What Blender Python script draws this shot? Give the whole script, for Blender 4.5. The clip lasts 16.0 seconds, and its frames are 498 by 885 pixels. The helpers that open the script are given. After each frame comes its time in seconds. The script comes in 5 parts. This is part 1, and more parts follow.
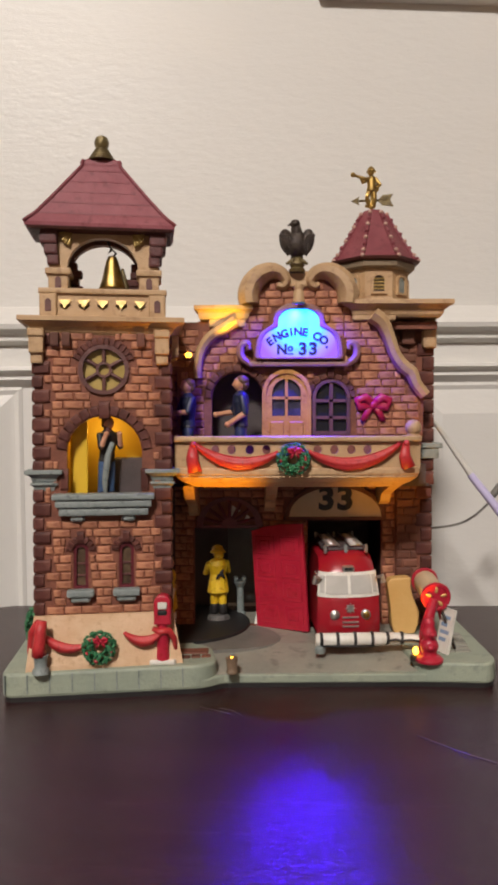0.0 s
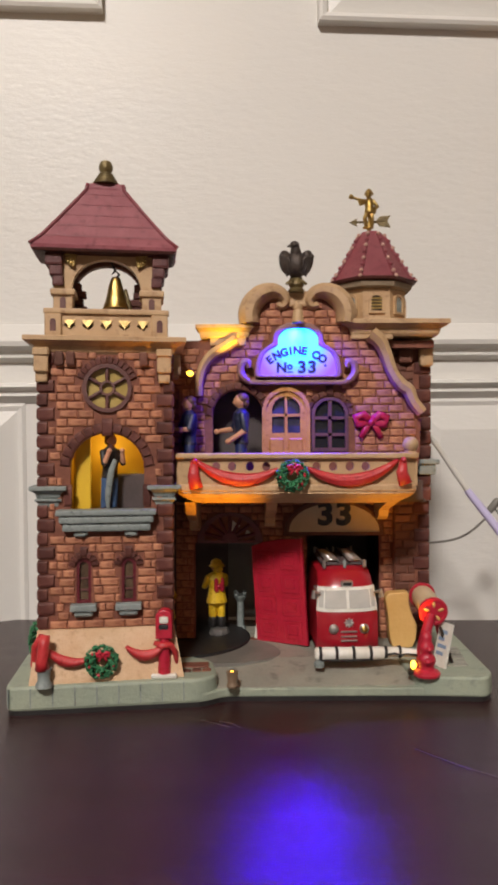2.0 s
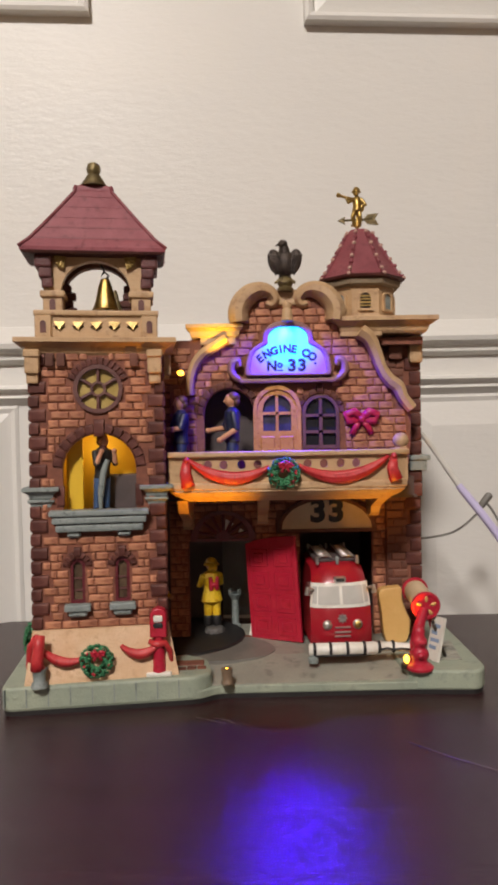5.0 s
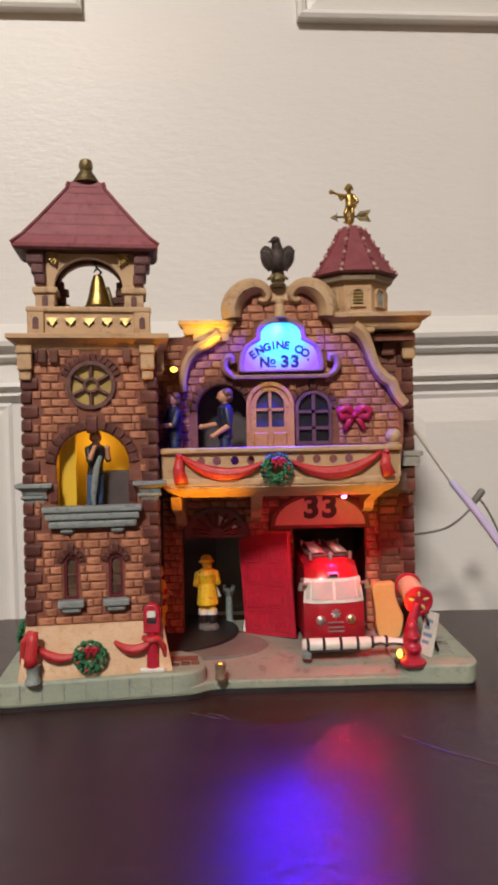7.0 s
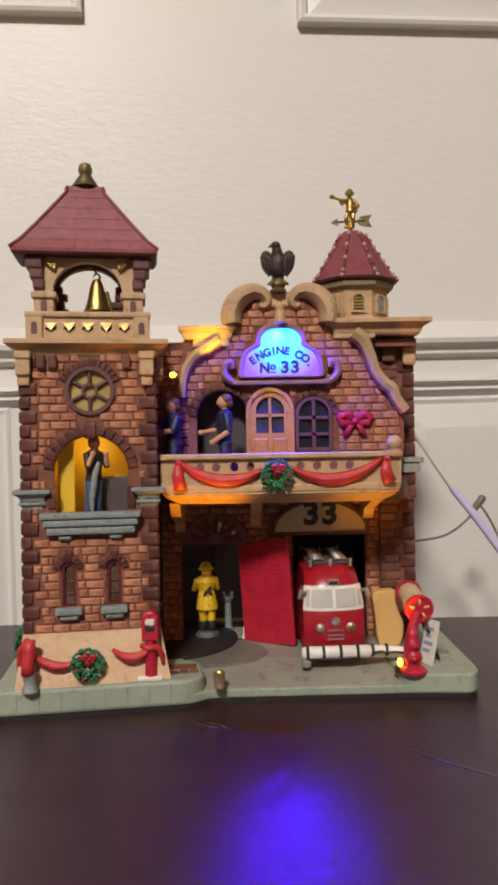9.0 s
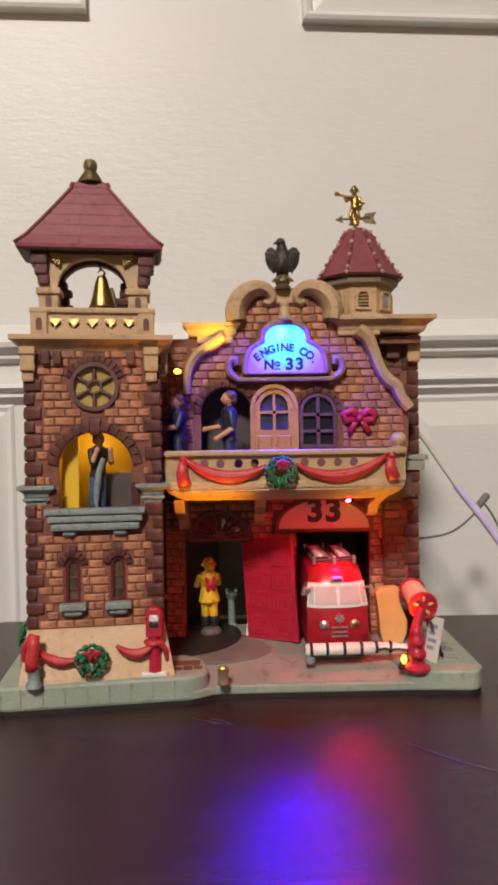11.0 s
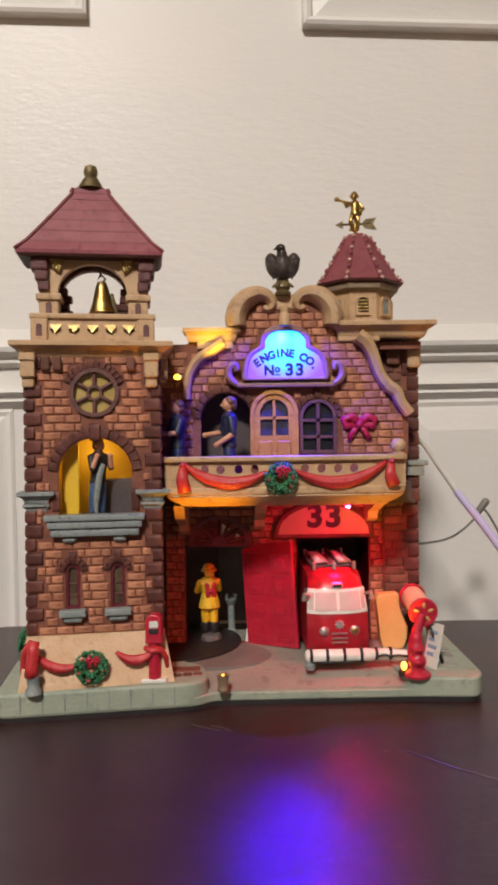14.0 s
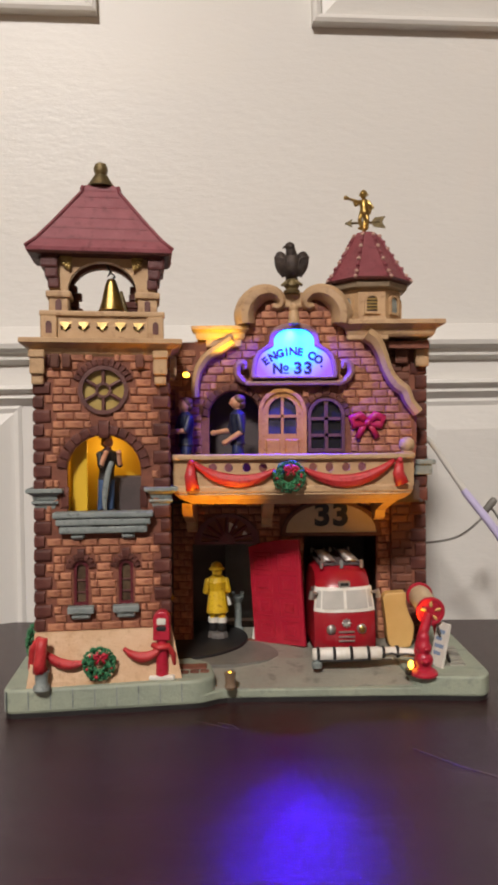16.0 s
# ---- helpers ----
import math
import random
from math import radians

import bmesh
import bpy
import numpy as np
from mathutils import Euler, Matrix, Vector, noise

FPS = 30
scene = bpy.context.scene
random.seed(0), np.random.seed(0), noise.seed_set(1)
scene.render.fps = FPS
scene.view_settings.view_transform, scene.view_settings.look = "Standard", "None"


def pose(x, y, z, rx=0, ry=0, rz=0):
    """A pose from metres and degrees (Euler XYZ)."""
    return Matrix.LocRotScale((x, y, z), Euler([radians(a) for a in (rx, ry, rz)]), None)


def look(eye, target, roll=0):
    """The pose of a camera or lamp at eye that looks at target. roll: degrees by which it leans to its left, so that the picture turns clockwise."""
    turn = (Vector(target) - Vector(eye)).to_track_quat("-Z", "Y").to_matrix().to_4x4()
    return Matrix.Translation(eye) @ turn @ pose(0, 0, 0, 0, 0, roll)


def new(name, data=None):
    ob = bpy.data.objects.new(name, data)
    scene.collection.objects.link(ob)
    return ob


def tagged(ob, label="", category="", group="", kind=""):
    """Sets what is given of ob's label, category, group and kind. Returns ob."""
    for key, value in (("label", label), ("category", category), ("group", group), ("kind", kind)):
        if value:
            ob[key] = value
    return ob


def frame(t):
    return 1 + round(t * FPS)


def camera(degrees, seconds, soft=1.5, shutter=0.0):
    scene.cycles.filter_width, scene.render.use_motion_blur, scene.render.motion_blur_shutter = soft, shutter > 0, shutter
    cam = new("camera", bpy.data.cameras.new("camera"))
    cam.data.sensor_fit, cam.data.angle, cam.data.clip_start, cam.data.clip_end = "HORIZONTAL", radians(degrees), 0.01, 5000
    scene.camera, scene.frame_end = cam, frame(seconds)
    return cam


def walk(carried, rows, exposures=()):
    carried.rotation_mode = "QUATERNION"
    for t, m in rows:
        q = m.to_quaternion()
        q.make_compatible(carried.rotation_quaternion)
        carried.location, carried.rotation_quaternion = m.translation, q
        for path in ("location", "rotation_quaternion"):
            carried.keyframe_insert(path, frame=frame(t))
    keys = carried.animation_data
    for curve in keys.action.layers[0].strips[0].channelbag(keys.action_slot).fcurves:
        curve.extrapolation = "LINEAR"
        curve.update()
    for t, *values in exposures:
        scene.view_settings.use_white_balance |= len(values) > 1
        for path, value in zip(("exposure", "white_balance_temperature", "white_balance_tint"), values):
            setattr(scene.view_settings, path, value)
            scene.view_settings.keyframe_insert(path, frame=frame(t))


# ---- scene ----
cam = camera(38.0, 16.0, soft=3.4, shutter=0.5)
# seconds, eye in metres, yaw, pitch and roll in degrees
ROWS = [
    (0, -0.00000, -0.00000, 0.13000, -0.000, -1.100, 0.950),
    (0.5, 0.00012, -0.00046, 0.12954, -0.081, -0.915, 0.829),
    (1, 0.00015, -0.00197, 0.13007, 0.106, -0.667, 0.764),
    (1.5, -0.00096, -0.00333, 0.13161, 0.166, -0.429, 0.717),
    (2, -0.00011, -0.00714, 0.13228, -0.004, -0.097, 0.912),
    (2.5, 0.00091, -0.00802, 0.13212, -0.053, -0.212, 1.179),
    (3, 0.00102, -0.00916, 0.13199, 0.015, -0.279, 1.304),
    (3.5, 0.00131, -0.00894, 0.13078, -0.057, -0.418, 1.577),
    (6, 0.00302, -0.01002, 0.13192, -0.418, 0.022, 1.905),
    (6.5, 0.00223, -0.01026, 0.13130, -0.656, -0.158, 1.900),
    (7, 0.00374, -0.01010, 0.12973, -0.663, -0.200, 1.947),
    (7.5, 0.00414, -0.00992, 0.12897, -0.754, -0.350, 1.968),
    (8, 0.00428, -0.01047, 0.12949, -0.885, -0.223, 1.895),
    (8.5, 0.00303, -0.00761, 0.13192, -0.822, -0.001, 1.797),
    (9, 0.00349, -0.00729, 0.13134, -0.737, 0.051, 1.799),
    (11.5, 0.00211, -0.00714, 0.12999, -0.561, -0.014, 1.627),
    (12, 0.00225, -0.00789, 0.13199, -0.561, 0.109, 1.696),
    (12.5, 0.00244, -0.00669, 0.13266, -0.671, 0.238, 1.766),
    (13, 0.00348, -0.00623, 0.13208, -0.704, 0.248, 1.821),
    (13.5, 0.00301, -0.00733, 0.13242, -0.712, 0.271, 1.760),
    (14, 0.00179, -0.00695, 0.13208, -0.651, 0.151, 1.589),
    (14.5, 0.00268, -0.00774, 0.13147, -0.643, 0.059, 1.583),
    (15, 0.00187, -0.00712, 0.13084, -0.702, -0.056, 1.552),
    (15.5, 0.00131, -0.00740, 0.13077, -0.473, -0.146, 1.392),
    (16, -0.00015, -0.00746, 0.13242, -0.286, -0.033, 1.248),
]
walk(cam, [(t, pose(x, y, z, 90 + pitch, roll, yaw)) for t, x, y, z, yaw, pitch, roll in ROWS])

# ---- world and large lights ----
world = bpy.data.worlds.new("room_world")
scene.world = world
world.use_nodes = True
world.node_tree.nodes["Background"].inputs[0].default_value = (0.9, 0.8, 0.7, 1)
world.node_tree.nodes["Background"].inputs[1].default_value = 0.03


def lamp(name, kind, place, power, colour, size=0.002, target=None, angle=90, blend=0.6):
    data = bpy.data.lights.new(name, kind)
    data.energy, data.color = power, colour
    if kind == "AREA":
        data.shape, data.size = "DISK", size
    else:
        data.shadow_soft_size = size
    if kind == "SPOT":
        data.spot_size, data.spot_blend = radians(angle), blend
    ob = new(name, data)
    ob.matrix_world = look(place, target) if target else Matrix.Translation(place)
    return ob


ROOM_W = 56.0
lamp("room_light", "AREA", (-0.34, -1.4, 1.56), ROOM_W, (1.0, 0.93, 0.885), 0.34, (-0.3, -0.9, 0.0))
# light-emitting diodes of the model
lamp("sign_light", "SPOT", (0.0275, 0.3835, 0.1962), 0.62, (0.03, 0.001, 1.0), 0.0012, (0.0275, 0.3960, 0.1500), 150, 0.7)
lamp("sign_beam", "SPOT", (0.0250, 0.3840, 0.1950), 3.4, (0.05, 0.001, 1.0), 0.003, (0.020, 0.20, 0.0), 96, 1.0)
lamp("balcony_uplight", "SPOT", (-0.0118, 0.3545, 0.0200), 0.66, (1.0, 0.38, 0.005), 0.001, (-0.0190, 0.367, 0.10), 44, 1.0)
lamp("door_uplight", "SPOT", (0.0812, 0.3640, 0.0200), 0.34, (1.0, 0.40, 0.01), 0.001, (0.080, 0.388, 0.090), 66, 1.0)
lamp("cornice_light", "SPOT", (-0.0060, 0.382, 0.1740), 0.13, (1.0, 0.58, 0.01), 0.001, (-0.0150, 0.402, 0.2000), 64, 1.0)
lamp("tower_room_light", "POINT", (-0.073, 0.371, 0.130), 0.008, (1.0, 0.72, 0.25), 0.002)

# ---- materials ----


def material(name, colour, rough=0.55, second=None, scale=60.0, bump=0.0, bump_scale=None, metal=0.0, random_amount=0.0,
             spec=0.5, emit=None, strength=0.0, third=None, coat=0.0, stretch=None, edge=0.5, detail=5.0, bump_detail=6.0):
    """A painted surface: two noise scales of colour, fine relief, and a share of variation from piece to piece."""
    m = bpy.data.materials.new(name)
    m.use_nodes = True
    nt = m.node_tree
    b = nt.nodes["Principled BSDF"]
    b.inputs["Roughness"].default_value = rough
    b.inputs["Metallic"].default_value = metal
    b.inputs["Specular IOR Level"].default_value = spec
    b.inputs["Coat Weight"].default_value = coat
    co = nt.nodes.new("ShaderNodeTexCoord")
    src = co.outputs["Object"]
    if stretch:
        mp = nt.nodes.new("ShaderNodeMapping")
        mp.inputs["Scale"].default_value = stretch
        nt.links.new(src, mp.inputs["Vector"])
        src = mp.outputs["Vector"]

    def tex(s, d=detail, r=0.6):
        n = nt.nodes.new("ShaderNodeTexNoise")
        n.inputs["Scale"].default_value, n.inputs["Detail"].default_value, n.inputs["Roughness"].default_value = s, d, r
        nt.links.new(src, n.inputs["Vector"])
        return n.outputs["Fac"]

    def mix(fac, a, c, blend="MIX"):
        n = nt.nodes.new("ShaderNodeMix")
        n.data_type, n.blend_type = "RGBA", blend
        if isinstance(fac, float):
            n.inputs[0].default_value = fac
        else:
            nt.links.new(fac, n.inputs[0])
        for v, s in ((a, n.inputs[6]), (c, n.inputs[7])):
            if isinstance(v, tuple):
                s.default_value = (*v, 1)
            else:
                nt.links.new(v, s)
        return n.outputs[2]

    def ramp(v, lo, hi):
        n = nt.nodes.new("ShaderNodeMapRange")
        n.inputs[1].default_value, n.inputs[2].default_value = lo, hi
        nt.links.new(v, n.inputs[0])
        return n.outputs[0]

    out = colour
    second = second or tuple(c * 0.75 for c in colour)
    out = mix(ramp(tex(scale), edge - 0.15, edge + 0.17), colour, second)
    if third:
        out = mix(ramp(tex(scale * 3.3), 0.55, 0.68), out, third)
    if random_amount:
        info = nt.nodes.new("ShaderNodeObjectInfo")
        dark = tuple(c * (1 - random_amount) for c in (0.9, 0.84, 0.82))
        tint = mix(info.outputs["Random"], dark, (1.0, 1.0, 1.0))
        out = mix(1.0, out, tint, "MULTIPLY")
    if isinstance(out, tuple):
        b.inputs["Base Color"].default_value = (*out, 1)
    else:
        nt.links.new(out, b.inputs["Base Color"])
    if bump:
        n = nt.nodes.new("ShaderNodeBump")
        n.inputs["Strength"].default_value, n.inputs["Distance"].default_value = bump, 0.001
        nt.links.new(tex(bump_scale or scale * 4, bump_detail), n.inputs["Height"])
        nt.links.new(n.outputs["Normal"], b.inputs["Normal"])
    if emit:
        b.inputs["Emission Color"].default_value = (*emit, 1)
        b.inputs["Emission Strength"].default_value = strength
    return m


BRICK = material("brick_paint", (0.43, 0.160, 0.075), 0.62, (0.52, 0.235, 0.125), 160, 0.6, 900, random_amount=0.24, third=(0.270, 0.085, 0.045))
MORTAR = material("mortar_paint", (0.23, 0.080, 0.045), 0.75, (0.15, 0.05, 0.03), 200, 0.5, 900)
QUOIN = material("quoin_paint", (0.075, 0.022, 0.017), 0.6, (0.125, 0.04, 0.03), 150, 0.5, 800, random_amount=0.35, third=(0.19, 0.075, 0.055), spec=0.3)
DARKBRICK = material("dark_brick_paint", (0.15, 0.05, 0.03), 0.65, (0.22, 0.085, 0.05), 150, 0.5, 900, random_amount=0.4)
TAN = material("tan_paint", (0.435, 0.275, 0.140), 0.55, (0.51, 0.34, 0.185), 60, 0.45, 500, third=(0.34, 0.20, 0.10))
TANSTONE = material("plinth_paint", (0.58, 0.37, 0.21), 0.6, (0.66, 0.46, 0.29), 70, 0.6, 600, third=(0.52, 0.33, 0.185), random_amount=0.22)
ROOF = material("roof_paint", (0.21, 0.038, 0.052), 0.5, (0.26, 0.062, 0.075), 70, 0.4, 700, third=(0.17, 0.028, 0.040), random_amount=0.15)
GREYSTONE = material("grey_stone_paint", (0.18, 0.21, 0.20), 0.55, (0.26, 0.29, 0.275), 100, 0.4, 700, third=(0.12, 0.14, 0.14))
BASEGREY = material("pavement_paint", (0.265, 0.310, 0.243), 0.55, (0.335, 0.370, 0.281), 45, 0.45, 500, third=(0.235, 0.272, 0.215), random_amount=0.1)
DRIVE = material("driveway_paint", (0.24, 0.235, 0.195), 0.45, (0.31, 0.30, 0.245), 40, 0.4, 500, third=(0.17, 0.165, 0.14))
BLACK = material("black_paint", (0.012, 0.011, 0.011), 0.5, (0.02, 0.018, 0.018), 90, 0.2, 600)
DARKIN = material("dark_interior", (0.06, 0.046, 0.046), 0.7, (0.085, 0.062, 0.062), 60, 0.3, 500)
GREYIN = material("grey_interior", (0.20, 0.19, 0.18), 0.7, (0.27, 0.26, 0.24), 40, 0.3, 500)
RED = material("red_paint", (0.40, 0.010, 0.034), 0.40, (0.46, 0.02, 0.04), 120, 0.25, 600, third=(0.33, 0.008, 0.015))
ENGINE_RED = material("engine_enamel", (0.29, 0.006, 0.016), 0.28, (0.34, 0.01, 0.02), 60, 0.05, 500, coat=0.4)
RIBBON = material("ribbon_paint", (0.44, 0.020, 0.026), 0.42, (0.52, 0.045, 0.045), 140, 0.35, 600, third=(0.30, 0.010, 0.014))
MAROON = material("maroon_paint", (0.09, 0.008, 0.014), 0.4, (0.12, 0.012, 0.02), 120, 0.2, 600)
GOLD = material("gold_metal", (0.50, 0.35, 0.12), 0.3, (0.36, 0.23, 0.06), 220, 0.3, 900, metal=1.0)
GOLDPAINT = material("gold_paint", (0.48, 0.35, 0.13), 0.35, (0.30, 0.20, 0.06), 250, 0.3, 900, metal=0.6)
BRONZE = material("bronze_paint", (0.030, 0.023, 0.021), 0.35, (0.07, 0.052, 0.04), 300, 0.5, 1200, metal=0.5)
SILVER = material("silver_paint", (0.62, 0.61, 0.58), 0.3, (0.45, 0.44, 0.42), 200, 0.1, 700, metal=0.85)
WHITE = material("white_paint", (0.72, 0.70, 0.64), 0.45, (0.62, 0.58, 0.50), 150, 0.2, 700)
GLASSWHITE = material("screen_paint", (0.44, 0.43, 0.39), 0.15, (0.52, 0.50, 0.46), 60, 0.05, 400)
GREEN = material("wreath_paint", (0.02, 0.12, 0.045), 0.5, (0.04, 0.22, 0.09), 400, 0.5, 1500, third=(0.01, 0.05, 0.02))
YELLOW = material("raincoat_paint", (0.68, 0.42, 0.01), 0.45, (0.76, 0.52, 0.03), 160, 0.3, 700, third=(0.48, 0.26, 0.01))
CREAM = material("cream_paint", (0.50, 0.38, 0.23), 0.5, (0.57, 0.45, 0.29), 90, 0.3, 600)
YELLOWROOM = material("yellow_plaster", (0.72, 0.46, 0.02), 0.6, (0.66, 0.40, 0.02), 60, 0.2, 500)
NAVY = material("navy_paint", (0.012, 0.018, 0.06), 0.45, (0.02, 0.035, 0.10), 200, 0.3, 800)
DENIM = material("denim_paint", (0.03, 0.07, 0.16), 0.55, (0.06, 0.11, 0.22), 200, 0.3, 800)
SKIN = material("skin_paint", (0.52, 0.24, 0.13), 0.5, (0.58, 0.30, 0.18), 200, 0.2, 700)
HAIR = material("hair_paint", (0.10, 0.045, 0.018), 0.5, (0.15, 0.07, 0.03), 250, 0.4, 900)
WOODDOOR = material("door_paint", (0.441, 0.190, 0.045), 0.45, (0.525, 0.257, 0.068), 110, 0.35, 600, third=(0.315, 0.123, 0.027))
FRAMEBROWN = material("window_frame_paint", (0.085, 0.03, 0.027), 0.5, (0.14, 0.055, 0.045), 150, 0.3, 700)
BUFF = material("buff_paint", (0.62, 0.36, 0.11), 0.5, (0.68, 0.42, 0.15), 60, 0.3, 500)
MAGENTA = material("bow_paint", (0.40, 0.010, 0.05), 0.4, (0.46, 0.02, 0.08), 150, 0.3, 700)
PANE = material("amber_pane", (0.34, 0.24, 0.07), 0.25, (0.46, 0.34, 0.12), 90, 0.15, 400)
SIGNRIM = material("sign_rim_paint", (0.22, 0.10, 0.09), 0.45, (0.30, 0.15, 0.13), 120, 0.3, 600)
SIGNGLOW = material("lit_sign_panel", (0.14, 0.15, 0.24), 0.35)
BULB = material("amber_bulb", (0.8, 0.6, 0.2), 0.3, emit=(1.0, 0.48, 0.03), strength=7)
BLUEBULB = material("blue_bulb", (0.1, 0.2, 0.8), 0.3, emit=(0.0, 0.20, 1.0), strength=4)
REDBULB = material("red_bulb", (0.8, 0.05, 0.05), 0.3, emit=(1.0, 0.004, 0.06), strength=4700)
WALLPAINT = material("glossy_wall_paint", (0.705, 0.69, 0.65), 0.37, (0.72, 0.705, 0.665), 5, 0.42, 75, spec=0.20, stretch=(1, 1, 2.6), detail=3.0)
TABLE = material("dark_wood_lacquer", (0.026, 0.009, 0.010), 0.22, (0.036, 0.013, 0.014), 6, 0.27, 300, stretch=(0.25, 9, 1), spec=0.5, bump_detail=2.0)
OLDGOLD = material("old_gold_paint", (0.20, 0.15, 0.06), 0.4, (0.09, 0.065, 0.03), 300, 0.4, 900, metal=0.5)
BEAD = material("pale_bead_paint", (0.52, 0.34, 0.27), 0.45, (0.42, 0.24, 0.19), 250)
PLASTER = material("room_plaster", (0.62, 0.56, 0.48), 0.8, (0.58, 0.52, 0.44), 3, 0.1, 60)
FLOORWOOD = material("floor_wood", (0.22, 0.12, 0.06), 0.45, (0.28, 0.16, 0.09), 4, 0.1, 60, stretch=(8, 1, 1))
CABLE = material("cable_plastic", (0.62, 0.60, 0.55), 0.35, (0.58, 0.56, 0.5), 90)
DARKCABLE = material("dark_cable_plastic", (0.16, 0.15, 0.13), 0.4, (0.2, 0.19, 0.17), 90)
LAMPGLASS = material("opal_glass", (0.8, 0.78, 0.74), 0.3, emit=(1.0, 0.86, 0.70), strength=20)


def sign_nodes():
    """The sign is a translucent panel lit from behind its upper middle: cyan there, violet to the rim."""
    nt = SIGNGLOW.node_tree
    b = nt.nodes["Principled BSDF"]
    co = nt.nodes.new("ShaderNodeTexCoord")
    gr = nt.nodes.new("ShaderNodeVectorMath")
    gr.operation = "DISTANCE"
    nt.links.new(co.outputs["Object"], gr.inputs[0])
    gr.inputs[1].default_value = (0.0261, 0.391, 0.1880)
    rp = nt.nodes.new("ShaderNodeValToRGB")
    rp.color_ramp.elements[0].position, rp.color_ramp.elements[0].color = 0.30, (0.0, 0.30, 1.0, 1)
    rp.color_ramp.elements[1].position, rp.color_ramp.elements[1].color = 1.0, (0.06, 0.012, 0.34, 1)
    e = rp.color_ramp.elements.new(0.60)
    e.color = (0.015, 0.13, 0.62, 1)
    e = rp.color_ramp.elements.new(0.78)
    e.color = (0.075, 0.06, 0.34, 1)
    sc = nt.nodes.new("ShaderNodeMath")
    sc.operation = "MULTIPLY"
    sc.inputs[1].default_value = 1 / 0.0235
    nt.links.new(gr.outputs["Value"], sc.inputs[0])
    nt.links.new(sc.outputs[0], rp.inputs[0])
    nt.links.new(rp.outputs[0], b.inputs["Emission Color"])
    b.inputs["Emission Strength"].default_value = 5.0


sign_nodes()

# ---- building helpers: all sizes below are millimetres ----
MM = 0.001


def empty(name, m, label, category, group="", kind=""):
    ob = new(name)
    ob.empty_display_size = 0.01
    ob.matrix_world = m
    return tagged(ob, label, category, group, kind)


def finish(bm, name, mats, smooth=False, scale=MM):
    if scale != 1:
        bmesh.ops.scale(bm, vec=(scale, scale, scale), verts=bm.verts)
    bmesh.ops.recalc_face_normals(bm, faces=bm.faces)
    me = bpy.data.meshes.new(name)
    bm.to_mesh(me)
    bm.free()
    for m in (mats if isinstance(mats, (list, tuple)) else [mats]):
        me.materials.append(m)
    if smooth:
        for p in me.polygons:
            p.use_smooth = True
        if smooth != "all":
            me.set_sharp_from_angle(angle=radians(40))
    return me


def part(name, bm, mat, parent, label="", smooth=False, m=None):
    ob = new(name, finish(bm, name, mat, smooth))
    ob.parent = parent
    if m is not None:
        ob.matrix_local = m
    return tagged(ob, label)


def thing(name, bm, mat, label, category, m=None, smooth=False, group="", kind=""):
    ob = new(name, finish(bm, name, mat, smooth))
    if m is not None:
        ob.matrix_world = m
    return tagged(ob, label, category, group, kind)


def mm(x, y, z, rx=0, ry=0, rz=0):
    return pose(x * MM, y * MM, z * MM, rx, ry, rz)


def add(bm, other, m=None, mat=0):
    """Joins another bmesh into bm."""
    if m is not None:
        bmesh.ops.transform(other, matrix=m, verts=other.verts)
    vs = {}
    for v in other.verts:
        vs[v] = bm.verts.new(v.co)
    for f in other.faces:
        try:
            g = bm.faces.new([vs[v] for v in f.verts])
            g.material_index = mat if mat else f.material_index
            g.smooth = f.smooth
        except ValueError:
            pass
    other.free()
    return bm


def box(x0, x1, y0, y1, z0, z1, bevel=0.0, segments=1, bm=None, mat=0):
    b = bmesh.new()
    bmesh.ops.create_cube(b, size=1)
    for v in b.verts:
        v.co = (x0 + (v.co.x + 0.5) * (x1 - x0), y0 + (v.co.y + 0.5) * (y1 - y0), z0 + (v.co.z + 0.5) * (z1 - z0))
    if bevel:
        bmesh.ops.bevel(b, geom=b.edges, offset=bevel, segments=segments, affect="EDGES", profile=0.6)
    return add(bm, b, None, mat) if bm else b


def lathe(profile, n=24, bm=None, m=None, mat=0, square=False, caps=True):
    """Turns (radius, height) rows about z; square gives four sides, corners on the diagonals."""
    b = bmesh.new()
    rings = []
    n = 4 if square else n
    for r, z in profile:
        ring = []
        for i in range(n):
            a = math.tau * (i + (0.5 if square else 0)) / n
            k = r * (math.sqrt(2) if square else 1)
            ring.append(b.verts.new((k * math.cos(a), k * math.sin(a), z)))
        rings.append(ring)
    for p, q in zip(rings, rings[1:]):
        for i in range(n):
            b.faces.new((p[i], p[(i + 1) % n], q[(i + 1) % n], q[i]))
    if caps:
        b.faces.new(rings[0][::-1])
        b.faces.new(rings[-1])
    if m is not None:
        bmesh.ops.transform(b, matrix=m, verts=b.verts)
    return add(bm, b, None, mat) if bm else b


def ball(x, y, z, rx, ry=None, rz=None, bm=None, mat=0, turn=None, n=14):
    b = bmesh.new()
    bmesh.ops.create_uvsphere(b, u_segments=n, v_segments=max(6, n * 2 // 3), radius=1)
    m = Matrix.Translation((x, y, z)) @ (turn or Matrix()) @ Matrix.Diagonal((rx, ry or rx, rz or rx, 1))
    bmesh.ops.transform(b, matrix=m, verts=b.verts)
    for f in b.faces:
        f.smooth = True
    return add(bm, b, None, mat) if bm else b


